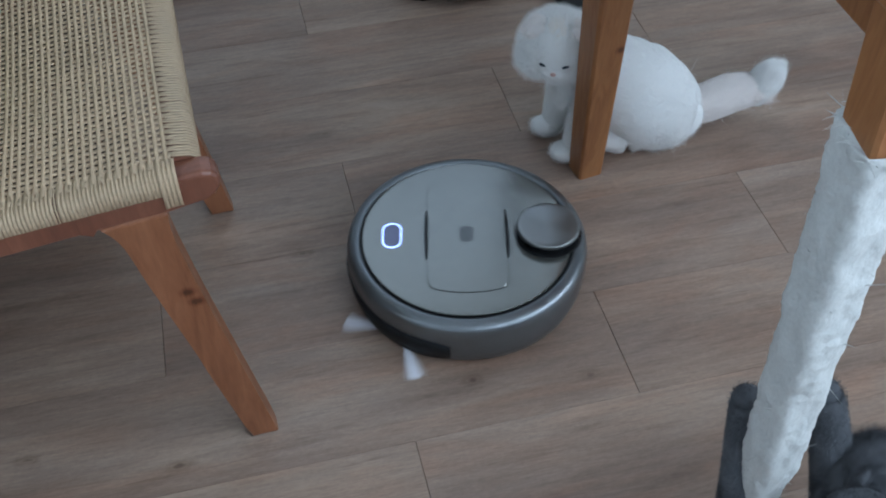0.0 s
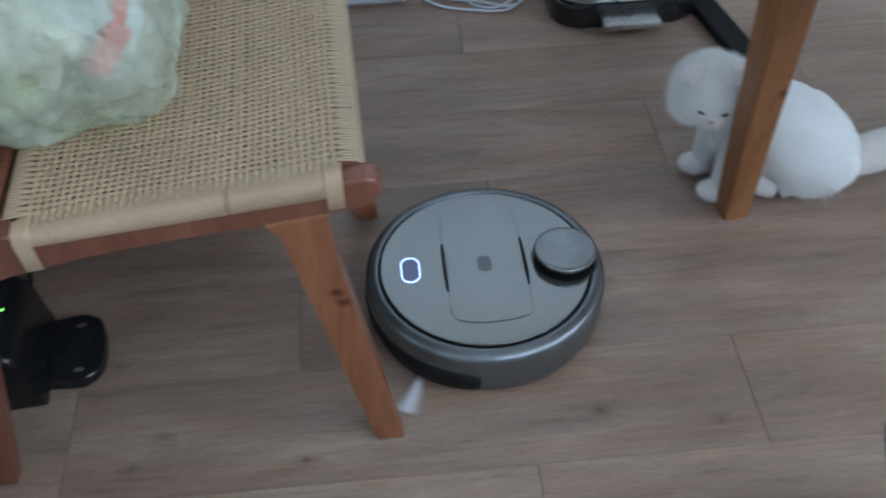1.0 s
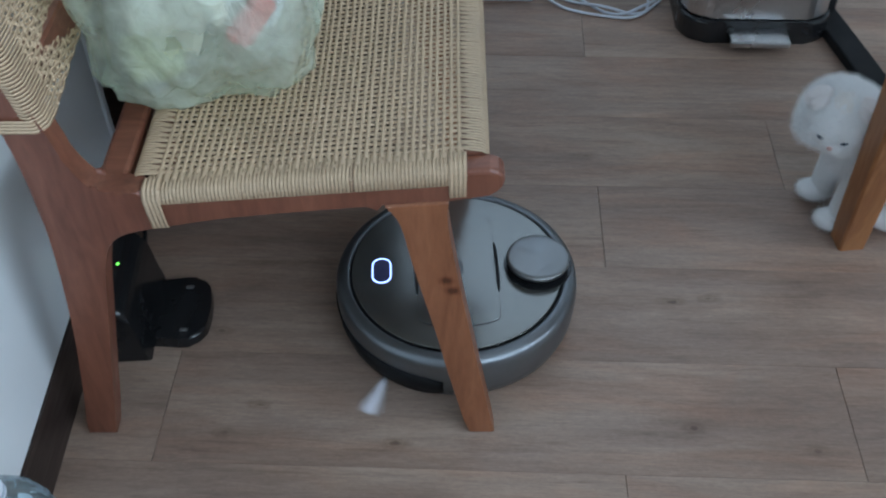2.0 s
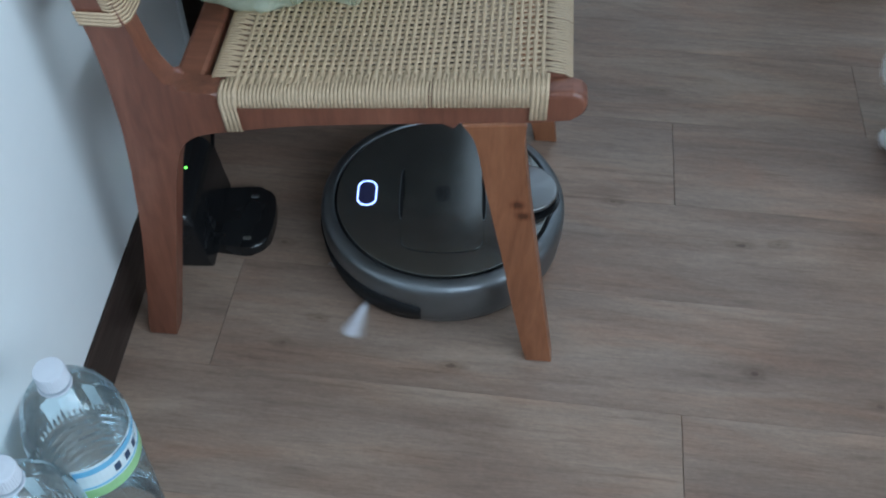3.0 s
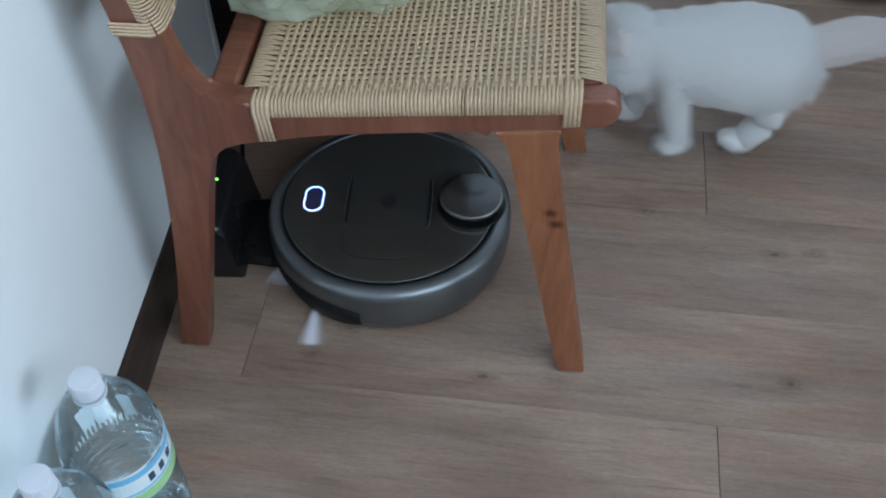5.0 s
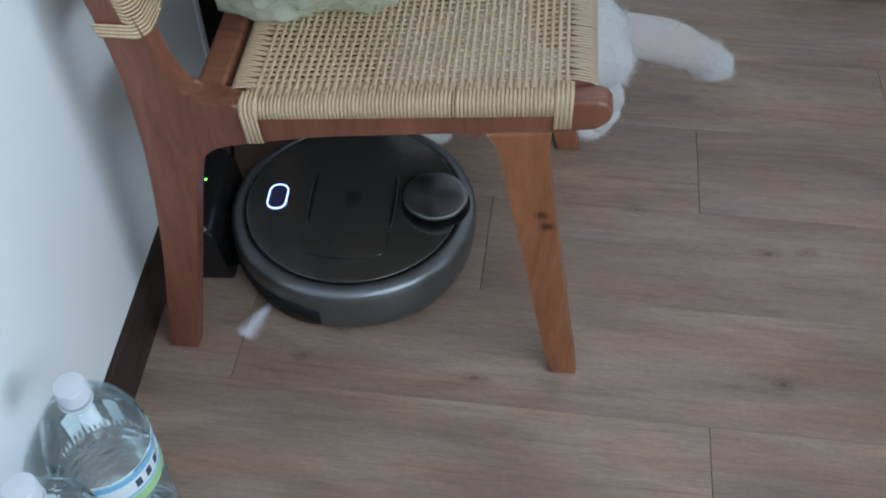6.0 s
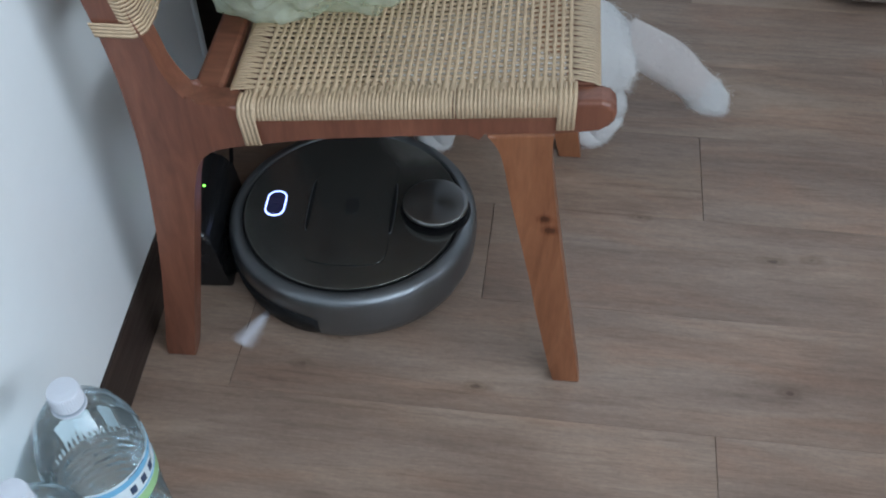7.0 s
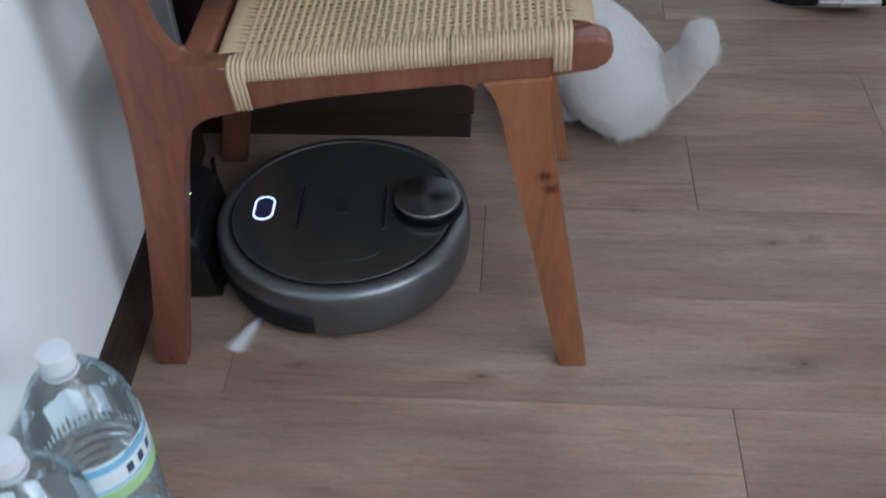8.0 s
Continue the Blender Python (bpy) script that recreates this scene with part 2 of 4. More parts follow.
def thin_plastic():
    """Thin clear plastic: mostly see-through, glossy towards its edges, crinkled."""
    m, nt, b = material("clear_pet", (0.85, 0.93, 0.93), 0.08)
    v = mapped(nt, (1, 1, 1)).outputs[0]
    tr, gl, fr, mx = node(nt, "BsdfTransparent"), node(nt, "BsdfGlossy"), node(nt, "Fresnel"), node(nt, "MixShader")
    tr.inputs[0].default_value = (0.89, 0.945, 0.95, 1)
    gl.inputs[0].default_value = (0.92, 0.97, 1.0, 1)
    gl.inputs["Roughness"].default_value = 0.07
    fr.inputs["IOR"].default_value = 1.48
    bp = node(nt, "Bump", Strength=0.5, Distance=0.006)
    nt.links.new(noise_tex(nt, v, 42, 3, 0.5, 0.8), bp.inputs["Height"])
    for n in (gl, fr):
        nt.links.new(bp.outputs[0], n.inputs["Normal"])
    haze, body = node(nt, "BsdfTranslucent"), node(nt, "MixShader")
    haze.inputs[0].default_value = (0.80, 0.88, 0.92, 1)
    body.inputs[0].default_value = 0.13
    nt.links.new(tr.outputs[0], body.inputs[1])
    nt.links.new(haze.outputs[0], body.inputs[2])
    nt.links.new(fr.outputs[0], mx.inputs[0])
    nt.links.new(body.outputs[0], mx.inputs[1])
    nt.links.new(gl.outputs[0], mx.inputs[2])
    nt.links.new(mx.outputs[0], nt.nodes["Material Output"].inputs[0])
    return m


WATER = thin_plastic()


def bag_film():
    m, nt, b = material("pale_green_film", (0.80, 0.84, 0.74), 0.2)
    v = mapped(nt, (1, 1, 1)).outputs[0]
    tr = node(nt, "BsdfTransparent")
    tr.inputs[0].default_value = (0.93, 0.97, 0.90, 1)
    tl = node(nt, "BsdfTranslucent")
    tl.inputs[0].default_value = (0.74, 0.80, 0.64, 1)
    a, c = node(nt, "MixShader"), node(nt, "MixShader")
    a.inputs[0].default_value = 0.35
    nt.links.new(b.outputs[0], a.inputs[1])
    nt.links.new(tl.outputs[0], a.inputs[2])
    nt.links.new(ramp(nt, noise_tex(nt, v, 14, 4), [(0.3, (0.40,) * 3), (0.7, (0.78,) * 3)]), c.inputs[0])
    nt.links.new(a.outputs[0], c.inputs[1])
    nt.links.new(tr.outputs[0], c.inputs[2])
    nt.links.new(c.outputs[0], nt.nodes["Material Output"].inputs[0])
    bump(nt, b, noise_tex(nt, v, 30, 4, 0.6, 1.5), 0.8, 0.01)
    return m


FILM = bag_film()

# ---- mesh helpers ----


def part(name, bm, mat, parent=None, label="", smooth=False, at=None):
    """Links a bmesh as one mesh object, under a thing or a part if one is given."""
    me = bpy.data.meshes.new(name)
    bmesh.ops.recalc_face_normals(bm, faces=bm.faces)
    bm.to_mesh(me)
    bm.free()
    for p in me.polygons:
        p.use_smooth = smooth
    me.materials.append(mat)
    ob = new(name, me)
    ob.parent = parent
    if at is not None:
        ob.matrix_basis = at
    if label:
        ob["label"] = label
    return ob


def holder(name, m, label, category, group=""):
    ob = new(name)
    ob.empty_display_size = 0.05
    ob.matrix_basis = m
    return tagged(ob, label, category, group)


def box(bm, x0, x1, y0, y1, z0, z1, bevel=0.0, m=None, seg=2):
    r = bmesh.ops.create_cube(bm, size=1)
    vs = r["verts"]
    for v in vs:
        v.co = Vector(((x0 + x1) / 2 + v.co.x * (x1 - x0), (y0 + y1) / 2 + v.co.y * (y1 - y0), (z0 + z1) / 2 + v.co.z * (z1 - z0)))
    if bevel:
        es = list({e for v in vs for e in v.link_edges})
        out = bmesh.ops.bevel(bm, geom=es, offset=bevel, segments=seg, affect="EDGES", profile=0.5)
        vs = list({v for f in out["faces"] for v in f.verts} | {v for v in vs if v.is_valid})
    if m is not None:
        bmesh.ops.transform(bm, matrix=m, verts=[v for v in vs if v.is_valid])
    return bm


def boxed(*a, **k):
    return box(bmesh.new(), *a, **k)


def lathe(profile, n=48, bm=None, m=None):
    """A solid turned about z from (radius, height) pairs."""
    bm = bm or bmesh.new()
    rings = []
    for r, z in profile:
        ring = [bm.verts.new((max(r, 1e-5) * math.cos(2 * math.pi * i / n), max(r, 1e-5) * math.sin(2 * math.pi * i / n), z)) for i in range(n)]
        rings.append(ring)
    for a, b in zip(rings, rings[1:]):
        for i in range(n):
            bm.faces.new((a[i], a[(i + 1) % n], b[(i + 1) % n], b[i]))
    bm.faces.new(rings[0])
    bm.faces.new(rings[-1])
    if m is not None:
        bmesh.ops.transform(bm, matrix=m, verts=[v for ring in rings for v in ring])
    return bm


def prism(outline, z0, z1, bevel=0.0, seg=2, m=None):
    """A slab of the given outline (x, y) between two heights, its edges rounded."""
    bm = bmesh.new()
    low = [bm.verts.new((x, y, z0)) for x, y in outline]
    high = [bm.verts.new((x, y, z1)) for x, y in outline]
    n = len(outline)
    bm.faces.new(low)
    bm.faces.new(high)
    for i in range(n):
        bm.faces.new((low[i], low[(i + 1) % n], high[(i + 1) % n], high[i]))
    if bevel:
        es = [e for e in bm.edges if abs(e.verts[0].co.z - e.verts[1].co.z) < 1e-9]
        bmesh.ops.bevel(bm, geom=es, offset=bevel, segments=seg, affect="EDGES", profile=0.5)
    if m is not None:
        bmesh.ops.transform(bm, matrix=m, verts=bm.verts)
    return bm


def spline(points, per=6, closed=False):
    """A smooth line through 2D or 3D points."""
    pts = [Vector((*p, 0)[:3]) for p in points]
    n, out = len(pts), []
    for i in range(n if closed else n - 1):
        if closed:
            p0, p1, p2, p3 = pts[i - 1], pts[i], pts[(i + 1) % n], pts[(i + 2) % n]
        else:
            p0, p1, p2, p3 = pts[max(i - 1, 0)], pts[i], pts[i + 1], pts[min(i + 2, n - 1)]
        for k in range(per):
            t = k / per
            out.append(0.5 * (2 * p1 + (p2 - p0) * t + (2 * p0 - 5 * p1 + 4 * p2 - p3) * t * t + (3 * p1 - p0 - 3 * p2 + p3) * t ** 3))
    if not closed:
        out.append(pts[-1])
    return out


def tube(bm, points, r, n=8, flat=1.0):
    """A cord along points; r is one radius or one for each point."""
    rings = []
    for i, p in enumerate(points):
        d = (points[min(i + 1, len(points) - 1)] - points[max(i - 1, 0)]).normalized()
        side = d.cross(Vector((0, 0, 1)))
        side = side.normalized() if side.length > 1e-4 else Vector((1, 0, 0))
        up = side.cross(d)
        q = r[i] if isinstance(r, (list, tuple)) else r
        rings.append([bm.verts.new(p + side * q * math.cos(2 * math.pi * k / n) + up * q * flat * math.sin(2 * math.pi * k / n)) for k in range(n)])
    for a, b in zip(rings, rings[1:]):
        for k in range(n):
            bm.faces.new((a[k], a[(k + 1) % n], b[(k + 1) % n], b[k]))
    bm.faces.new(rings[0])
    bm.faces.new(rings[-1])
    return bm


def rounded_rect(w, h, r, n=6):
    out = []
    for cx, cy, a0 in ((w / 2 - r, h / 2 - r, 0), (-w / 2 + r, h / 2 - r, 90), (-w / 2 + r, -h / 2 + r, 180), (w / 2 - r, -h / 2 + r, 270)):
        for k in range(n + 1):
            a = radians(a0 + 90 * k / n)
            out.append((cx + r * math.cos(a), cy + r * math.sin(a)))
    return out


def blob(bm, centre, radii, rot=(0, 0, 0), lump=0.0, sub=3):
    r = bmesh.ops.create_icosphere(bm, subdivisions=sub, radius=1)
    m = Euler([radians(a) for a in rot]).to_matrix()
    for v in r["verts"]:
        s = 1 + lump * noise.noise(v.co * 2.3 + Vector(centre) * 9)
        v.co = m @ Vector((v.co.x * radii[0], v.co.y * radii[1], v.co.z * radii[2])) * s + Vector(centre)
    return bm


def furry(bm, count, length, flow, seed):
    """Adds fine tapering tufts all over the skin."""
    rng = random.Random(seed)
    faces = list(bm.faces)
    weights = [f.calc_area() for f in faces]
    flow = Vector(flow)
    for f in rng.choices(faces, weights, k=count):
        a, b = rng.random(), rng.random()
        if a + b > 1:
            a, b = 1 - a, 1 - b
        vs = f.verts
        p = vs[0].co + (vs[1].co - vs[0].co) * a + (vs[2].co - vs[0].co) * b
        n = f.normal
        d = (n * 0.62 + flow * 0.85 + noise.noise_vector(p * 55) * 0.62 + Vector((rng.gauss(0, 0.25), rng.gauss(0, 0.25), rng.gauss(0, 0.25)))).normalized()
        side = d.cross(n + Vector((rng.gauss(0, 0.5), rng.gauss(0, 0.5), rng.gauss(0, 0.5))))
        if side.length < 1e-4:
            continue
        side = side.normalized() * 0.00026
        q = p - n * 0.002
        ln = length * rng.uniform(0.5, 1.1)
        v0, v1, v2 = bm.verts.new(q - side), bm.verts.new(q + side), bm.verts.new(q + d * ln)
        bm.faces.new((v0, v1, v2))
    return bm


# ---- room ----
X0, X1, Y0, Y1, H = -0.95, 3.2, -1.6, 1.92, 2.42


def room():
    base = part("floor", boxed(X0, X1, Y0, Y1, -0.08, -0.004), DARK_WOOD)
    tagged(base, "grey-brown oak-look vinyl plank floor with dark knots", "floor", kind="structure")
    tagged(part("ceiling", boxed(X0, X1, Y0, Y1, H, H + 0.1), CEIL), "plain white painted ceiling", "ceiling", kind="structure")
    tagged(part("wall_west", boxed(X0 - 0.1, X0, Y0, Y1, 0, H), WALL), "plain white painted wall", "wall", kind="structure")

    def pierced(name, along, fixed, thick, lo, hi, a0, a1, z0, z1):
        bm = bmesh.new()
        for u0, u1, w0, w1 in ((lo, a0, 0, H), (a1, hi, 0, H), (a0, a1, 0, z0), (a0, a1, z1, H)):
            if along == "y":
                box(bm, fixed, fixed + thick, u0, u1, w0, w1)
            else:
                box(bm, u0, u1, fixed, fixed + thick, w0, w1)
        tagged(part(name, bm, WALL), "white painted wall with a wide window opening", "wall", kind="structure")

    pierced("wall_east", "y", X1, 0.1, Y0, Y1, -1.50, -0.10, 1.3, 2.3)
    pierced("wall_north", "x", Y1, 0.1, X0 - 0.1, X1 + 0.1, -0.45, 1.15, 1.36, 2.36)
    pierced("wall_south", "x", Y0 - 0.1, 0.1, X0 - 0.1, X1 + 0.1, 0.25, 2.25, 1.17, 2.23)
    for name, x0, x1, y0, y1, z0, z1 in (("window_1", -0.45, 1.15, Y1 + 0.03, Y1 + 0.07, 1.36, 2.36), ("window_2", 0.25, 2.25, Y0 - 0.07, Y0 - 0.03, 1.17, 2.23)):
        bm = bmesh.new()
        w, xm = 0.04, (x0 + x1) / 2
        for u0, u1, v0, v1 in ((x0, x1, z0, z0 + w), (x0, x1, z1 - w, z1), (x0, x0 + w, z0 + w, z1 - w), (x1 - w, x1, z0 + w, z1 - w), (xm - 0.02, xm + 0.02, z0 + w, z1 - w)):
            box(bm, u0, u1, y0, y1, v0, v1)
        tagged(part(name, bm, WHITEPLASTIC), "white plastic window frame in the wall", "window", kind="structure")
    bm = bmesh.new()
    for u0, u1, v0, v1 in ((-1.50, -0.10, 1.3, 1.34), (-1.50, -0.10, 2.26, 2.3), (-1.50, -1.46, 1.34, 2.26), (-0.14, -0.10, 1.34, 2.26)):
        box(bm, X1 + 0.03, X1 + 0.07, u0, u1, v0, v1)
    tagged(part("window_3", bm, WHITEPLASTIC), "white plastic window frame in the wall", "window", kind="structure")
    return base


floor = room()


def planks(base):
    """Planks 914 x 180 mm, staggered by a third from row to row."""
    made = {}
    n = 0
    for row in range(-15, 17):
        y0 = 0.124 + 0.180 * row
        if y0 < Y0 or y0 + 0.18 > Y1:
            continue
        x = -0.135 + 0.30 * row
        x = (x - X0) % 0.9 + X0 - 0.9
        while x < X1:
            a, b = max(x, X0), min(x + 0.9, X1)
            if b - a > 0.05:
                key = round(b - a, 4)
                if key not in made:
                    bm = bmesh.new()
                    g, h = 0.0002, 0.00008
                    lo = [(g, h), (b - a - g, h), (b - a - g, 0.18 - h), (g, 0.18 - h)]
                    g, h = 0.0006, 0.00024
                    hi = [(g, h), (b - a - g, h), (b - a - g, 0.18 - h), (g, 0.18 - h)]
                    rings = [[bm.verts.new((*p, z)) for p in q] for q, z in ((lo, -0.004), (lo, -0.0012), (hi, 0.0))]
                    for r0, r1 in zip(rings, rings[1:]):
                        for i in range(4):
                            bm.faces.new((r0[i], r0[(i + 1) % 4], r1[(i + 1) % 4], r1[i]))
                    bm.faces.new(rings[2])
                    ob = part("plank", bm, FLOOR, base)
                    made[key] = ob.data
                else:
                    ob = new("plank", made[key])
                    ob.parent = base
                ob.location = (a, y0, 0)
                n += 1
            x += 0.9
    return n


# ---- chair ----
CHAIR = pose(0, 0, 0, 0, 0, 2.0)


def seat_z(x):
    return 0.459 + 0.105 * (x + 0.03)


def frame_profile():
    """Outline, in x and z, of one side of the chair: rail, back leg and back post in one."""
    under = spline([(-0.126, 0.4015), (-0.142, 0.403), (-0.25, 0.392), (-0.30, 0.3855), (-0.351, 0.3755), (-0.390, 0.3665), (-0.408, 0.357), (-0.420, 0.341), (-0.429, 0.313), (-0.437, 0.277), (-0.457, 0.174), (-0.474, 0.084), (-0.490, 0.0)], 3)
    back = spline([(-0.527, 0.0), (-0.509, 0.10), (-0.492, 0.21), (-0.480, 0.33), (-0.478, 0.40), (-0.482, 0.48), (-0.497, 0.57), (-0.522, 0.70), (-0.540, 0.80)], 4)
    front = spline([(-0.515, 0.805), (-0.495, 0.70), (-0.466, 0.58), (-0.442, 0.495), (-0.434, 0.460), (-0.421, 0.434), (-0.408, 0.4245), (-0.368, 0.4225)], 4)
    rail = [(-0.361, 0.4135), (-0.058, 0.443), (-0.048, 0.449), (-0.016, 0.4515), (-0.007, 0.4488), (-0.002, 0.443), (-0.0005, 0.436), (-0.002, 0.428), (-0.007, 0.421), (-0.016, 0.418), (-0.055, 0.411)]
    return [(p.x, p.y) for p in under + back + front] + rail


def leg_profile():
    """Outline of the tapering front leg below the rail."""
    inner = spline([(-0.0335, 0.0), (-0.062, 0.142), (-0.0695, 0.185), (-0.088, 0.275), (-0.0975, 0.322), (-0.104, 0.359), (-0.109, 0.379), (-0.1155, 0.3925), (-0.1235, 0.4035)], 4)
    outer = spline([(-0.057, 0.4095), (-0.058, 0.386), (-0.0555, 0.355), (-0.045, 0.279), (-0.0265, 0.162), (0.0, 0.0)], 4)
    return [(p.x, p.y) for p in inner + outer]


def chair():
    c = holder("dining_chair", CHAIR, "reddish-brown wooden dining chair with woven natural cord seat and back", "chair")
    turn = pose(0, 0, 0, 90, 0, 0)
    for y, name in ((0.0, "side_frame"), (0.413, "side_frame")):
        bm = prism(frame_profile(), -0.029, 0.0, 0.0055, 3, turn)
        part(name, bm, TEAK, c, at=pose(0, y, 0), smooth=False)
        part("front_leg", prism(leg_profile(), -0.0285, -0.001, 0.005, 3, turn), TEAK_LEG, c, "lighter tapering front leg", at=pose(0, y, 0))
    for x, z, name in ((-0.033, 0.436, "front_rail"), (-0.404, 0.404, "back_rail")):
        part(name, boxed(x - 0.016, x + (0.0135 if x > -0.1 else 0.016), 0.028, 0.413, z - 0.018, z + 0.0165, bevel=0.005), TEAK_RAIL, c)
    for z, x in ((0.53, -0.463), (0.755, -0.515)):
        part("back_crosspiece", boxed(x - 0.011, x + 0.011, 0.03, 0.413, z - 0.025, z + 0.025, bevel=0.006), TEAK_RAIL, c)
    tagged(part("seat_weave", weave(), CORD, c, "open cane-pattern seat of natural paper cord", smooth=True), kind="stuff")
    tagged(part("side_wrap", side_wrap(0.0, -1), CORD, c, "cord wrapped round the side rail", smooth=True), kind="stuff")
    tagged(part("side_wrap", side_wrap(0.443, 1), CORD, c, "cord wrapped round the side rail", smooth=True), kind="stuff")
    tagged(part("back_weave", back_weave(), CORD, c, "cord panel wound round the back posts", smooth=True), kind="stuff")
    return c


def strip(bm, pts, side, w, th):
    """A flat cord along pts, w wide across the direction side and th thick."""
    side = Vector(side).normalized()
    prev = None
    for i, p in enumerate(pts):
        d = (pts[min(i + 1, len(pts) - 1)] - pts[max(i - 1, 0)]).normalized()
        up = side.cross(d).normalized()
        ring = [bm.verts.new(p + side * a * w + up * b * th) for a, b in ((-0.5, -0.1), (-0.28, 0.5), (0.28, 0.5), (0.5, -0.1))]
        if prev:
            for k in range(4):
                bm.faces.new((prev[k], prev[(k + 1) % 4], ring[(k + 1) % 4], ring[k]))
        prev = ring


XA, XB = -0.376, -0.046
NX, NY = 42, 48
YA, YB = 0.012, 0.431
DX, DY = (XB - XA) / NX, (YB - YA) / NY


def weave():
    """Cords over and under each other with square gaps between, fanning out in pairs at front and back."""
    bm = bmesh.new()
    rng = random.Random(11)

    def sag(x, y):
        u, v = (x - XA) / (XB - XA), (y - YA) / (YB - YA)
        return seat_z(x) - 0.010 * max(0, math.sin(math.pi * min(max(u, 0), 1))) * max(0, math.sin(math.pi * min(max(v, 0), 1)))

    for i in range(3, NX + 1):
        x = XA + DX * i + rng.gauss(0, 0.00030)
        wide, drift = DX * rng.uniform(0.52, 0.60), rng.gauss(0, 0.0004)
        pts = []
        for k in range(2 * NY + 1):
            y = YA + DY * k / 2
            bend = drift * math.sin(math.pi * k / (2 * NY)) + 0.00022 * math.sin(math.pi * (k / 2 + i))
            pts.append(Vector((x + bend + rng.gauss(0, 0.00012), y, sag(x, y) + 0.0003 + 0.0004 * math.cos(math.pi * (k / 2 + i)))))
        strip(bm, pts, (1, 0, 0), wide, 0.0019)
    for j in range(1, NY):
        y = YA + DY * j + rng.gauss(0, 0.00025)
        wide = DY * rng.uniform(0.62, 0.70)
        pts = []
        for k in range(4, 2 * NX + 1):
            x = XA + DX * k / 2
            pts.append(Vector((x, y + rng.gauss(0, 0.0001), sag(x, y) + 0.0001 - 0.0004 * math.cos(math.pi * (k / 2 - 1 + j)))))
        strip(bm, pts, (0, 1, 0), wide, 0.0021)
        # each cord parts into two that wind over the front and the back rail
        for side in (-1, 1):
            q = y + side * DY * 0.25
            if not 0.0262 < q < 0.4170:
                continue
            f = y + side * DY * 0.10
            over = [(XB - DX, f, sag(XB - DX, y)), (XB + 0.001, f, 0.4568), (-0.034, q, 0.4560), (-0.024, q, 0.4545), (-0.0165, q, 0.4498), (-0.0148, q, 0.430), (-0.018, q, 0.415), (-0.026, q, 0.413)]
            strip(bm, [Vector((a, b + rng.gauss(0, 0.00015), c)) for a, b, c in over], (0, 1, 0), DY * 0.46, 0.0016)
            over = [(XA + 4.2 * DX, f, sag(XA + 4.2 * DX, y)), (XA + 2.6 * DX, f, sag(XA + 2.6 * DX, y)), (XA + 1.2 * DX, q, 0.4250), (XA, q, 0.4240), (XA - 0.004, q, 0.4215), (XA - 0.0055, q, 0.416), (XA - 0.005, q, 0.398)]
            strip(bm, [Vector((a, b + rng.gauss(0, 0.00015), c)) for a, b, c in over], (0, 1, 0), DY * 0.46, 0.0016)
    return bm


def side_wrap(y, out):
    """Cords lying over the side rail in pairs, with a few slanting ones at its ends."""
    bm = bmesh.new()
    rng = random.Random(5)
    for i in range(2, NX + 1):
        for side in (-1, 1):
            c = XA + DX * i
            x = c + side * DX * 0.25
            f = c + side * DX * 0.10
            if not -0.366 < x < -0.043:
                continue
            zt = seat_z(x)
            low = zt - (0.408 + 0.0833 * (x + 0.355))
            path = ((0.036, f, -0.0015), (0.030, f, -0.0008), (0.023, x, 0.0002), (0.012, x, 0.0008), (0.004, x, -0.0005), (-0.001, x, -0.005), (-0.0022, x, -0.010), (-0.0022, x, -low), (0.0005, x, -low - 0.001))
            pts = [Vector((u + rng.gauss(0, 0.0001), y - out * a, zt + b + rng.gauss(0, 0.0001))) for a, u, b in path]
            strip(bm, pts, (1, 0, 0), DX * (0.22 if (i, side) == (28, 1) else 0.53), 0.0012)
    for first, drop, slant in ((-0.3655, 0.048, 0.003), (XB - 0.0085, 0.039, 0.0)):
        for k in range(4):
            x = first + 0.0044 * k
            zt = seat_z(x)
            pts = [Vector((x, y - out * 0.020, zt + 0.0015)), Vector((x, y - out * 0.012, zt + 0.0022)), Vector((x, y - out * 0.002, zt + 0.0005)), Vector((x, y + out * 0.0032, zt - 0.009)), Vector((x + slant * 0.5, y + out * 0.0035, zt - drop * 0.55)), Vector((x + slant, y + out * 0.003, zt - drop)), Vector((x + slant, y - out * 0.008, zt - drop - 0.004))]
            strip(bm, pts, (1, 0, 0), 0.0042, 0.0018)
    return bm


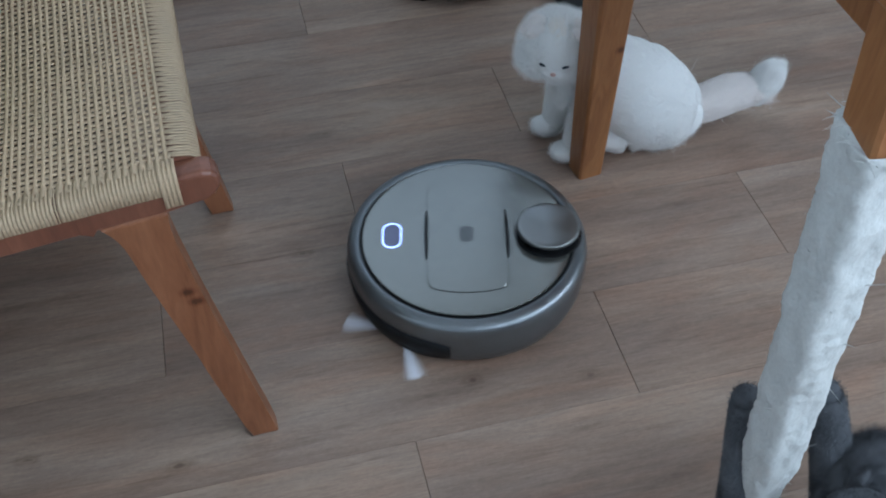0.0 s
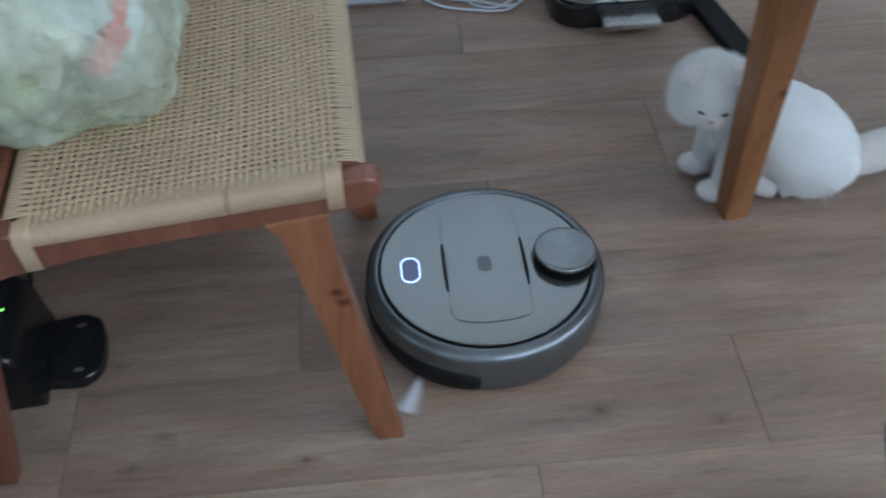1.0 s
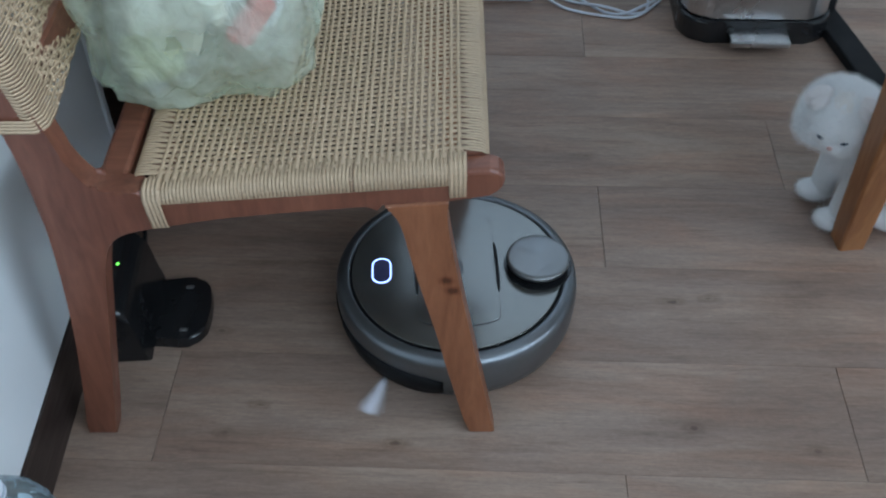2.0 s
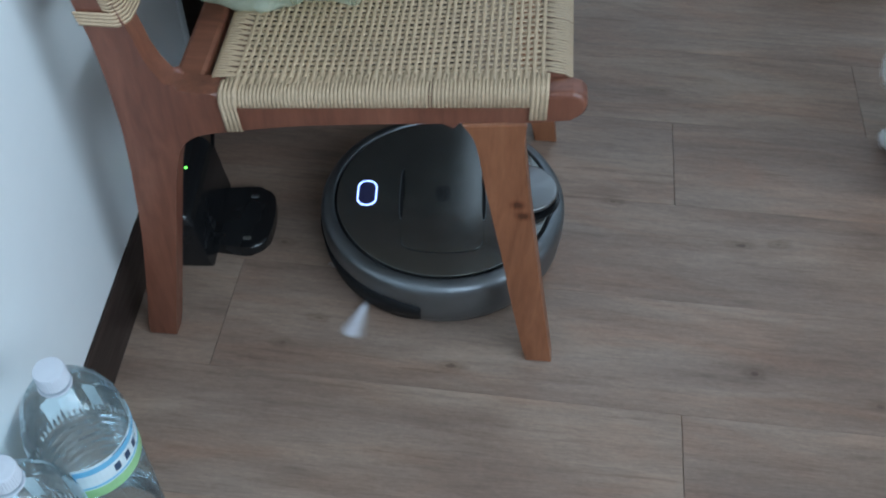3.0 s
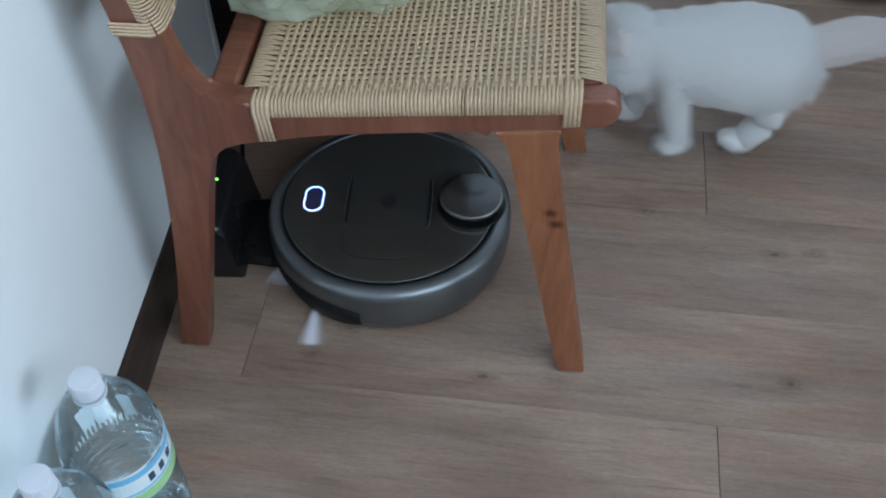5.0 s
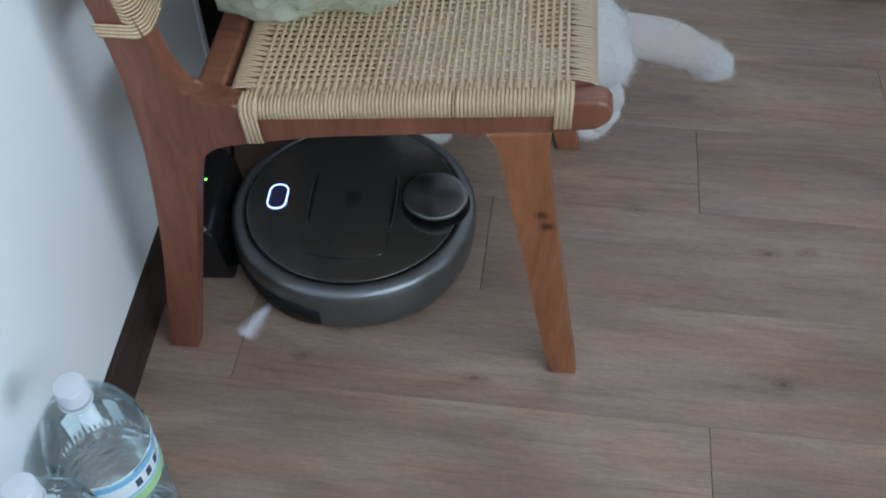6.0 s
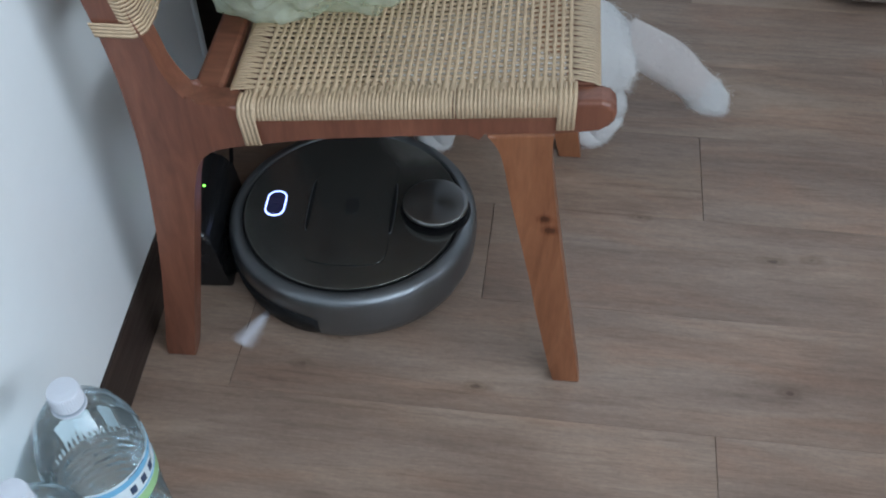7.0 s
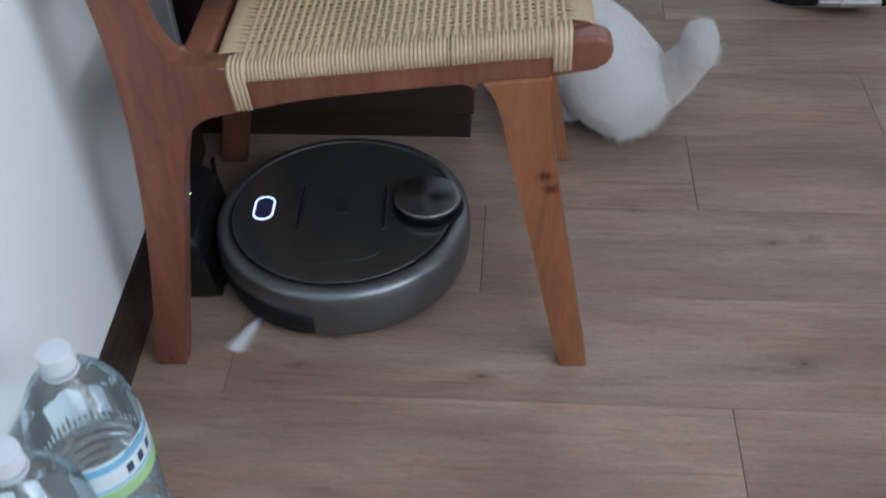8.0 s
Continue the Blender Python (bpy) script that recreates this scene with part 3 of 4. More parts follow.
def back_weave():
    bm = bmesh.new()
    rng = random.Random(8)

    def mid(z):
        t = (z - 0.50) / 0.30
        return -0.459 - 0.064 * t

    n = 24
    for i in range(72):
        z = 0.503 + 0.28 * i / 71
        x = mid(z)
        first = -0.0275 if i < 4 else -0.004
        pts = [Vector((x + first, 0.002 if i >= 4 else -0.0025, z)), Vector((x + 0.010, -0.0025, z)), Vector((x + 0.0155, 0.002, z)), Vector((x + 0.0195, 0.010, z)), Vector((x + 0.0205, 0.032, z))]
        pts += [Vector((x + 0.020 - 0.012 * math.sin(math.pi * k / n) + 0.001 * (-1) ** (k + i), 0.04 + 0.363 * k / n, z + rng.gauss(0, 0.0002))) for k in range(1, n)]
        pts += [Vector((x + 0.0205, 0.409, z)), Vector((x + 0.0195, 0.434, z)), Vector((x + 0.010, 0.4455, z)), Vector((x + first, 0.4455 if i < 4 else 0.441, z))]
        strip(bm, pts, (0, 0, 1), 0.0043 if i < 4 else 0.0036, 0.0018)
    for j in range(36):
        y = 0.042 + 0.36 * j / 35
        pts = [Vector((mid(0.503 + 0.28 * k / 30) + 0.019 - 0.012 * math.sin(math.pi * (y - 0.04) / 0.363) + 0.0012 * (-1) ** (k + j), y, 0.503 + 0.28 * k / 30)) for k in range(31)]
        strip(bm, pts, (0, 1, 0), 0.005, 0.002)
    return bm


dining_chair = chair()


# ---- fitted furniture ----
def furniture():
    cab = holder("tall_cabinet", pose(-0.561, 0, 0, 0, 0, 3.0), "tall glossy white cabinet with a dark brown plinth", "cabinet")
    part("carcass", boxed(-0.36, -0.010, -1.6, 0.424, 0.098, 2.2), PANEL, cab)
    part("door", boxed(-0.008, 0.008, -0.62, 0.405, 0.099, 2.2, bevel=0.0015), PANEL, cab)
    part("door", boxed(-0.008, 0.008, -1.6, -0.624, 0.099, 2.2, bevel=0.0015), PANEL, cab)
    part("edge_strip", boxed(-0.008, 0.010, 0.408, 0.424, 0.099, 2.2, bevel=0.002), PANEL, cab)
    part("plinth", boxed(-0.36, 0.010, -1.6, 0.424, 0.0, 0.096, bevel=0.002), DARK_WOOD, cab, "dark brown wood-grain plinth")
    low = holder("low_cabinet", pose(-0.56, 0.468, 0), "low dark brown wood-veneer cabinet", "cabinet")
    part("carcass", boxed(-0.38, 0.40, 0.0, 0.28, 0.045, 0.62, bevel=0.002), DARK_WOOD, low)
    part("base", boxed(-0.38, 0.394, 0.004, 0.276, 0.0, 0.043), DARK_WOOD, low)


furniture()


# ---- table ----
def table():
    t = holder("dining_table", pose(0, 0, 0), "orange-brown pine dining table with splayed tapering legs", "table")

    def leg(name, base, top, w0, w1, turn):
        bm = bmesh.new()
        q = Matrix.Rotation(radians(turn), 3, "Z")
        b0, b1 = Vector(base), Vector(top)
        rings = []
        for k in range(9):
            u = k / 8
            w = (w0 + (w1 - w0) * u) / 2
            c = b0 + (b1 - b0) * u
            e = 0.16 * w
            prof = [(w, w - e), (w - e, w), (-w + e, w), (-w, w - e), (-w, -w + e), (-w + e, -w), (w - e, -w), (w, -w + e)]
            rings.append([bm.verts.new(c + q @ Vector((a, d, 0))) for a, d in prof])
        for r0, r1 in zip(rings, rings[1:]):
            for k in range(8):
                bm.faces.new((r0[k], r0[(k + 1) % 8], r1[(k + 1) % 8], r1[k]))
        bm.faces.new(rings[0])
        bm.faces.new(rings[-1])
        return part(name, bm, PINE, t)

    leg("leg", (0.537, 0.370, 0), (0.517, 0.300, 0.70), 0.040, 0.064, 8)
    leg("leg", (0.470, -0.322, 0), (0.519, -0.228, 0.70), 0.026, 0.048, 8)
    leg("leg", (1.26, 0.370, 0), (1.20, 0.300, 0.70), 0.040, 0.064, -8)
    leg("leg", (1.26, -0.335, 0), (1.20, -0.265, 0.70), 0.040, 0.064, -8)
    part("apron", boxed(0.520, 0.545, -0.19, 0.26, 0.635, 0.70, bevel=0.002), PINE, t)
    part("apron", boxed(1.18, 1.21, -0.20, 0.27, 0.62, 0.70, bevel=0.002), PINE, t)
    part("tabletop", boxed(0.480, 1.30, -0.255, 0.40, 0.702, 0.730, bevel=0.004), PINE, t)
    cloth = holder("cloth_wrap", pose(0, 0, 0), "frayed white cloth wrapped round a wooden table leg", "cloth")
    wrap = bmesh.new()
    b0, b1 = Vector((0.470, -0.322, 0)), Vector((0.519, -0.228, 0.70))
    n, rings, rng = 44, [], random.Random(2)
    for j in range(181):
        k = j / 3
        u = 0.212 + 0.633 * k / 60
        c = b0 + (b1 - b0) * u
        ring = []
        for i in range(n):
            a = 2 * math.pi * i / n
            core = (0.034 + 0.016 * u) * 0.51 / (abs(math.cos(a - 0.14)) ** 8 + abs(math.sin(a - 0.14)) ** 8) ** 0.125
            r = core + 0.0035 + 0.0032 * noise.noise(Vector((math.cos(a) * 1.6, math.sin(a) * 1.6, k * 0.20))) + 0.0022 * abs(noise.noise(Vector((math.cos(a) * 2.4, math.sin(a) * 2.4, k * 0.55 + 2.5 * math.sin(a))))) - 0.0020 * abs(noise.noise(Vector((math.cos(a) * 3.2, math.sin(a) * 3.2, k * 0.34 + 3.2 * a)))) ** 0.6 + 0.0008 * noise.noise(Vector((math.cos(a) * 16, math.sin(a) * 16, k * 2.2))) + 0.0009 * noise.noise(Vector((math.cos(a) * 9, math.sin(a) * 9, k * 0.9)))
            r *= 1.0 - 0.30 * max(0, 1 - k / 9)
            ring.append(wrap.verts.new(c + Vector((math.cos(a) * r, math.sin(a) * r, 0.01 * math.sin(a) * (j == 180)))))
        rings.append(ring)
    for r0, r1 in zip(rings, rings[1:]):
        for i in range(n):
            wrap.faces.new((r0[i], r0[(i + 1) % n], r1[(i + 1) % n], r1[i]))
    wrap.faces.new(rings[0])
    wrap.faces.new(rings[-1])
    frays = bmesh.new()
    for k in range(420):
        i, j = rng.randrange(n), rng.choice([0, 0, 2, 180, 180, rng.randrange(181), rng.randrange(60)])
        p = rings[j][i].co.copy()
        d = Vector((rng.gauss(0, 1), rng.gauss(0, 1), rng.gauss(-0.4, 1))).normalized() * rng.uniform(0.006, 0.022)
        v = [frays.verts.new(p + Vector((0, 0, 0.0008))), frays.verts.new(p - Vector((0, 0, 0.0008))), frays.verts.new(p + d)]
        frays.faces.new(v)
    part("wound_cloth", wrap, CLOTH, cloth, smooth=True)
    tagged(part("frayed_threads", frays, CLOTH, cloth, "loose torn threads"), kind="stuff")


table()

# ---- robot vacuum ----
def robot():
    r = holder("robot_vacuum", pose(0, 0, 0), "round metallic grey robot vacuum with glossy lid and raised sensor turret", "robot vacuum")
    side = [(0.118, 0.0095), (0.152, 0.0095), (0.1595, 0.013), (0.1640, 0.026), (0.1658, 0.042), (0.1667, 0.060), (0.1665, 0.070), (0.1655, 0.0765), (0.1630, 0.0810), (0.1593, 0.0835), (0.1543, 0.0855), (0.150, 0.0864), (0.1478, 0.0858), (0.1474, 0.081)]
    part("body", lathe(side, 128), SHELL, r, smooth=True)
    part("underside", lathe([(0.02, 0.004), (0.150, 0.004), (0.156, 0.009), (0.02, 0.0093)], 64), MATTE, r)
    part("groove", lathe([(0.02, 0.080), (0.1471, 0.080), (0.1471, 0.0838), (0.02, 0.0838)], 96), MATTE, r, "black groove round the lid")
    part("lid", lathe([(0.01, 0.0838), (0.1438, 0.0838), (0.1440, 0.0874), (0.1437, 0.0878), (0.1433, 0.08788), (0.142, 0.0879), (0.138, 0.0879), (0.01, 0.0879)], 128), LID, r, "glossy dark grey lid", smooth=True)
    outline = spline([(-0.042, 0.0), (-0.0445, 0.040), (-0.0435, 0.068), (-0.036, 0.0765), (-0.018, 0.0805), (0.0, 0.0815), (0.018, 0.0805), (0.036, 0.0765), (0.0435, 0.068), (0.0445, 0.040), (0.042, 0.0), (0.0445, -0.040), (0.0435, -0.068), (0.036, -0.0765), (0.018, -0.0805), (0.0, -0.0815), (-0.018, -0.0805), (-0.036, -0.0765), (-0.0435, -0.068), (-0.0445, -0.040)], 3, True)
    pts = [(p.x * 1.22, p.y * 1.29) for p in outline]
    part("panel_gap", prism([(x * 1.012, y * 1.008) for x, y in pts], 0.0868, 0.0883), BLACK, r, "thin dark joint round the dust bin cover")
    part("bin_cover", prism(pts, 0.0870, 0.0889, 0.0004, 1), LID, r, "smooth grey dust bin cover")
    for s in (-1, 1):
        slot = [(s * (0.0535 + 0.0048 * max(0, math.cos(a)) ** 0.5), 0.047 * math.sin(a)) for a in [radians(-90 + 12 * k) for k in range(16)]]
        hole = part("finger_slot", prism(slot, 0.0870, 0.0886), MATTE, r, "black finger slot beside the cover")
        bm = bmesh.new()
        tube(bm, [Vector((x, y, 0.0883)) for x, y in slot], 0.0006, 6)
        # lip in the lighter shell metal, its paler colour standing in for a window glint
        part("slot_edge", bm, SHELL, hole, smooth=True)
    part("badge", prism(rounded_rect(0.019, 0.029, 0.007), 0.0885, 0.0894, 0.0003, 1), BADGE, r, "small grey rounded badge")
    ring = bmesh.new()
    outer, inner = rounded_rect(0.027, 0.047, 0.0130), rounded_rect(0.0228, 0.0428, 0.0110)
    vo, vi = [[ring.verts.new((x - 0.103, y, z)) for x, y in q] for q, z in ((outer, 0.0888), (inner, 0.0888))]
    wo, wi = [[ring.verts.new((x - 0.103, y, z)) for x, y in q] for q, z in ((outer, 0.0872), (inner, 0.0872))]
    n = len(outer)
    for i in range(n):
        k = (i + 1) % n
        ring.faces.new((vo[i], vo[k], vi[k], vi[i]))
        ring.faces.new((wo[i], wo[k], vo[k], vo[i]))
        ring.faces.new((wi[i], wi[k], vi[k], vi[i]))
    light = part("status_light", ring, RINGLIGHT, r, "lit blue-white rounded ring")
    part("lens", prism([(x - 0.103, y) for x, y in inner], 0.0870, 0.0884), RINGGLOW, light)
    at = pose(0.112, 0.0, 0)
    tur = part("sensor_turret", lathe([(0.02, 0.084), (0.034, 0.084), (0.034, 0.098), (0.02, 0.098)], 64), BLACK, r, "raised round turret", at=at)
    part("turret_cap", lathe([(0.02, 0.0975), (0.0415, 0.0975), (0.0432, 0.0990), (0.0432, 0.1030), (0.0425, 0.1042), (0.0412, 0.1049), (0.039, 0.1053), (0.036, 0.1055), (0.002, 0.1066)], 72), CAPMETAL, tur, "brushed grey cap", smooth=True)
    part("turret_recess", lathe([(0.02, 0.0872), (0.047, 0.0872), (0.0465, 0.0884), (0.02, 0.0884)], 64), BLACK, r, at=at)
    bm = bmesh.new()
    a0, a1, m = radians(176), radians(261), 30
    rings = []
    for k in range(m + 1):
        a = a0 + (a1 - a0) * k / m
        cut = 0.006 * (abs(2 * k / m - 1) ** 8)
        rings.append([bm.verts.new((q * math.cos(a), q * math.sin(a), z)) for q, z in ((0.155, 0.0112 + cut), (0.1612, 0.0116 + cut), (0.1662, 0.030), (0.1684, 0.052 - cut), (0.158, 0.053 - cut))])
    for p, q in zip(rings, rings[1:]):
        for k in range(4):
            bm.faces.new((p[k], p[k + 1], q[k + 1], q[k]))
    bm.faces.new(rings[0])
    bm.faces.new(rings[-1])
    part("bumper_window", bm, MATTE, r, "glossy black infrared window in the bumper", smooth=True)
    hub = part("side_brush", lathe([(0.004, 0.004), (0.011, 0.005), (0.011, 0.010), (0.004, 0.0115)], 24), GREYPLASTIC, r, "spinning side brush with white bristles")
    for k in range(3):
        bm = bmesh.new()
        rng = random.Random(k)
        for _ in range(46):
            s = rng.gauss(0, 0.055)
            ln = rng.uniform(0.074, 0.082)
            p = [Vector((0.008, rng.uniform(-0.003, 0.003), 0.007)), Vector((0.03, 0.03 * s, 0.008 - 0.001)), Vector((ln, ln * s * 1.25, 0.0015))]
            strip(bm, p, (0, 1, 0), 0.0012, 0.0008)
        part("bristle_tuft", bm, BRISTLE, hub, at=pose(0, 0, 0, 0, 0, 120 * k))
    return r, hub


robot_vacuum, side_brush = robot()
HUB = (-0.092, -0.102, 0)


# ---- dock ----
def dock():
    d = holder("charging_dock", pose(-0.551, 0.180, 0, 0, 0, 5.5), "glossy black charging dock standing against the cabinet plinth", "charging dock")
    prof = spline([(0.0, 0.0), (0.0, 0.10), (0.012, 0.108), (0.040, 0.104), (0.052, 0.085), (0.060, 0.03), (0.066, 0.0)], 3)
    part("tower", prism([(p.x, p.y) for p in prof], -0.072, 0.086, 0.008, 4, pose(0.005, 0, 0, 90, 0, 0)), BLACK, d, smooth=False)
    plate = prism([(p.x, p.y) for p in spline([(0.05, -0.056), (0.080, -0.058), (0.112, -0.062), (0.132, -0.057), (0.143, -0.040), (0.147, -0.002), (0.143, 0.034), (0.133, 0.050), (0.112, 0.055), (0.080, 0.052), (0.05, 0.050)], 3)], 0.0, 0.019, 0.005, 3)
    pl = part("ramp", plate, BLACK, d, "low black ramp")
    for y in (-0.0455, 0.0350):
        part("contact", boxed(0.108, 0.119, y - 0.003, y + 0.003, 0.019, 0.0208, bevel=0.0008), STEEL, pl, "small bright metal contact")
    part("indicator", lathe([(0.0008, 0), (0.0020, 0.0003), (0.0020, 0.0008), (0.0008, 0.0014)], 12), GREENLED, d, "tiny green light", at=pose(0.0345, 0.0027, 0.1066, 0, 10, 0))
    c = bmesh.new()
    tube(c, spline([(0.02, 0.07, 0.06), (0.02, 0.10, 0.02), (0.03, 0.14, 0.006), (0.015, 0.22, 0.005)], 6), 0.003, 8)
    part("cable", c, MATTE, d)


dock()


# ---- bottles ----
def bottle():
    b = holder("water_bottle", pose(-0.4675, -0.287, 0), "clear plastic water bottle with white cap and blue-green label", "bottle", "water bottles beside the cabinet")
    prof = [(0.02, 0.002), (0.044, 0.003), (0.047, 0.012)]
    for k in range(11):
        z = 0.020 + k * 0.0135
        prof += [(0.0497, z), (0.0503, z + 0.004), (0.0497, z + 0.008), (0.0488, z + 0.011)]
    prof += [(0.0508, 0.172), (0.0508, 0.180), (0.0508, 0.216), (0.0500, 0.222), (0.0488, 0.228), (0.0492, 0.236), (0.0472, 0.250), (0.040, 0.268), (0.030, 0.284), (0.018, 0.295), (0.0145, 0.300), (0.0145, 0.306), (0.01, 0.307)]
    skin = lathe(prof, 56)
    for v in skin.verts:
        if v.co.z > 0.215:
            k = 0.05 * noise.noise(v.co * 38) + 0.03 * noise.noise(v.co * 90)
            v.co.x, v.co.y = v.co.x * (1 + k), v.co.y * (1 + k)
    body = part("body", skin, WATER, b, smooth=True)
    body.visible_shadow = False
    cap = [(0.01, 0.302), (0.0146, 0.302), (0.0149, 0.304), (0.0149, 0.318), (0.0138, 0.3205), (0.006, 0.3212)]
    bm = lathe(cap, 72)
    for v in bm.verts:
        if 0.303 < v.co.z < 0.3185 and int(round(math.atan2(v.co.y, v.co.x) * 36 / math.pi)) % 2:
            v.co.x, v.co.y = v.co.x * 0.965, v.co.y * 0.965
    part("cap", bm, WHITEPLASTIC, b, "white ribbed screw cap")
    part("neck_ring", lathe([(0.012, 0.297), (0.0160, 0.297), (0.0160, 0.299), (0.012, 0.299)], 32), WHITEPLASTIC, b)
    label = part("label_sleeve", sleeve(0.0511, 0.168, 0.222, -180, 180), LABELWHITE, b, "white, blue and green printed label")
    part("label_band", sleeve(0.0514, 0.168, 0.183, -180, 180), LABELGREEN, label, "green band")
    part("label_band", sleeve(0.0514, 0.1850, 0.1880, -180, 180), LABELBLUE, label, "blue band")
    part("label_band", sleeve(0.0514, 0.2095, 0.2185, -180, 180), LABELBLUE, label, "blue band")
    for a0, a1, z0, z1 in ((-33, -25, 0.193, 0.2045), (-17, -9, 0.193, 0.2045), (-1, 7, 0.193, 0.2045), (-30, -4, 0.2195, 0.2206)):
        part("printed_bar", sleeve(0.0516, z0, z1, a0, a1), PRINTBLUE, label, "dark blue printed bar")
    return b


def sleeve(r, z0, z1, a0, a1):
    bm = bmesh.new()
    n = max(2, int((a1 - a0) / 6))
    rings = []
    for k in range(n + 1):
        a = radians(a0 + (a1 - a0) * k / n)
        rings.append([bm.verts.new((q * math.cos(a), q * math.sin(a), z)) for q, z in ((r, z0), (r, z1), (r - 0.0003, z1), (r - 0.0003, z0))])
    for p, q in zip(rings, rings[1:]):
        for k in range(4):
            bm.faces.new((p[k], p[(k + 1) % 4], q[(k + 1) % 4], q[k]))
    if a1 - a0 < 359:
        bm.faces.new(rings[0])
        bm.faces.new(rings[-1])
    return bm


LABELWHITE = grainy("label_white", (0.66, 0.74, 0.78), 0.3, scale=60, amount=0.1)
LABELBLUE = grainy("label_blue", (0.17, 0.44, 0.66), 0.3, scale=60, amount=0.1)
PRINTBLUE = grainy("print_blue", (0.03, 0.06, 0.12), 0.35, scale=60, amount=0.1)
LABELGREEN = grainy("label_green", (0.33, 0.57, 0.27), 0.3, scale=60, amount=0.12)
water_bottle = bottle()
copy_thing(water_bottle, pose(-0.472, -0.3895, 0, 0, 0, 20))


# ---- bag on the seat ----
def bag():
    b = holder("shopping_bag", pose(-0.325, 0.205, 0.432), "pale green translucent plastic bag full of packets on the chair seat", "plastic bag")
    bm = bmesh.new()
    r = bmesh.ops.create_icosphere(bm, subdivisions=5, radius=1)
    for v in r["verts"]:
        d = v.co.copy()
        s = 1 + 0.16 * noise.noise(d * 1.6 + Vector((3, 1, 7))) - 0.10 * abs(noise.noise(d * 3.1 + Vector((1, 4, 2)))) + 0.07 * noise.noise(d * 5.5) + 0.03 * abs(noise.noise(Vector((d.x * 9, d.y * 9, d.z * 3))))
        z = d.z
        k = 1.0 if z < 0.35 else 1.0 - 0.9 * (z - 0.35) / 0.65
        flat = math.copysign(abs(z) ** 0.55, z)
        wide = 0.78 + 0.22 * min(1, (z + 1) / 0.9)
        q = max(1e-3, math.hypot(d.x, d.y)) ** -0.45
        q *= (math.hypot(d.x, d.y) / max(1e-3, abs(d.x), abs(d.y))) ** 0.55
        fold = 0.006 * noise.noise(Vector((d.x * 7 + d.z * 4, d.y * 7, d.z * 2.5))) + 0.004 * abs(noise.noise(Vector((d.x * 14, d.y * 14 + d.z * 6, d.z * 5))))
        v.co = Vector((d.x * q * (0.128 * s * wide * (0.35 + 0.65 * k) + fold), d.y * q * (0.138 * s * wide * (0.35 + 0.65 * k) + fold), max(0.006 + 0.004 * noise.noise(d * 6), 0.135 + 0.15 * flat * s)))
    part("film", bm, FILM, b, "crinkled pale green film", smooth=True)
    crumpled = (
        ("packet", CREAMCARD, (-0.055, 0.010, 0.075), (0.085, 0.095, 0.11), (10, 14, 20)), ("packet", WHITEPLASTIC, (0.015, 0.045, 0.150), (0.075, 0.085, 0.09), (-18, 8, 40)),
        ("wrapper", REDCARD, (0.060, -0.070, 0.100), (0.026, 0.014, 0.060), (10, 38, 30)), ("wrapper", REDCARD, (0.078, -0.060, 0.135), (0.014, 0.010, 0.040), (-10, 25, 10)),
        ("wrapper", TEALCARD, (0.030, -0.035, 0.185), (0.060, 0.020, 0.030), (20, 10, 25)), ("wrapper", TEALCARD, (0.066, -0.020, 0.160), (0.018, 0.014, 0.060), (12, -20, 5)),
        ("packet", CREAMCARD, (-0.045, 0.065, 0.150), (0.080, 0.075, 0.12), (0, -10, 10)), ("packet", CREAMCARD, (0.010, -0.060, 0.125), (0.060, 0.040, 0.045), (25, 15, -20)),
        ("receipt", WHITEPLASTIC, (0.045, -0.075, 0.150), (0.050, 0.012, 0.060), (15, -20, 12)), ("receipt", WHITEPLASTIC, (0.078, -0.048, 0.110), (0.020, 0.030, 0.050), (5, 30, 25)),
        ("wrapper", CARTONGREEN, (-0.060, -0.050, 0.040), (0.060, 0.050, 0.035), (0, 8, 35)),
    )
    for n, (name, mat, p, size, rot) in enumerate(crumpled):
        q = boxed(-0.5, 0.5, -0.5, 0.5, -0.5, 0.5)
        bmesh.ops.subdivide_edges(q, edges=q.edges, cuts=5, use_grid_fill=True)
        for v in q.verts:
            d = v.co * (1 + 0.10 * noise.noise(v.co * 2.2 + Vector((n, 2 * n, 0))) + 0.10 * noise.noise(v.co * 5.0 + Vector((3 * n, n, 1))))
            d = d.lerp(d.normalized() * 0.55, 0.25)
            v.co = Vector((d.x * size[0], d.y * size[1], d.z * size[2]))
        part(name, q, mat, b, at=pose(*p, *rot))


bag()


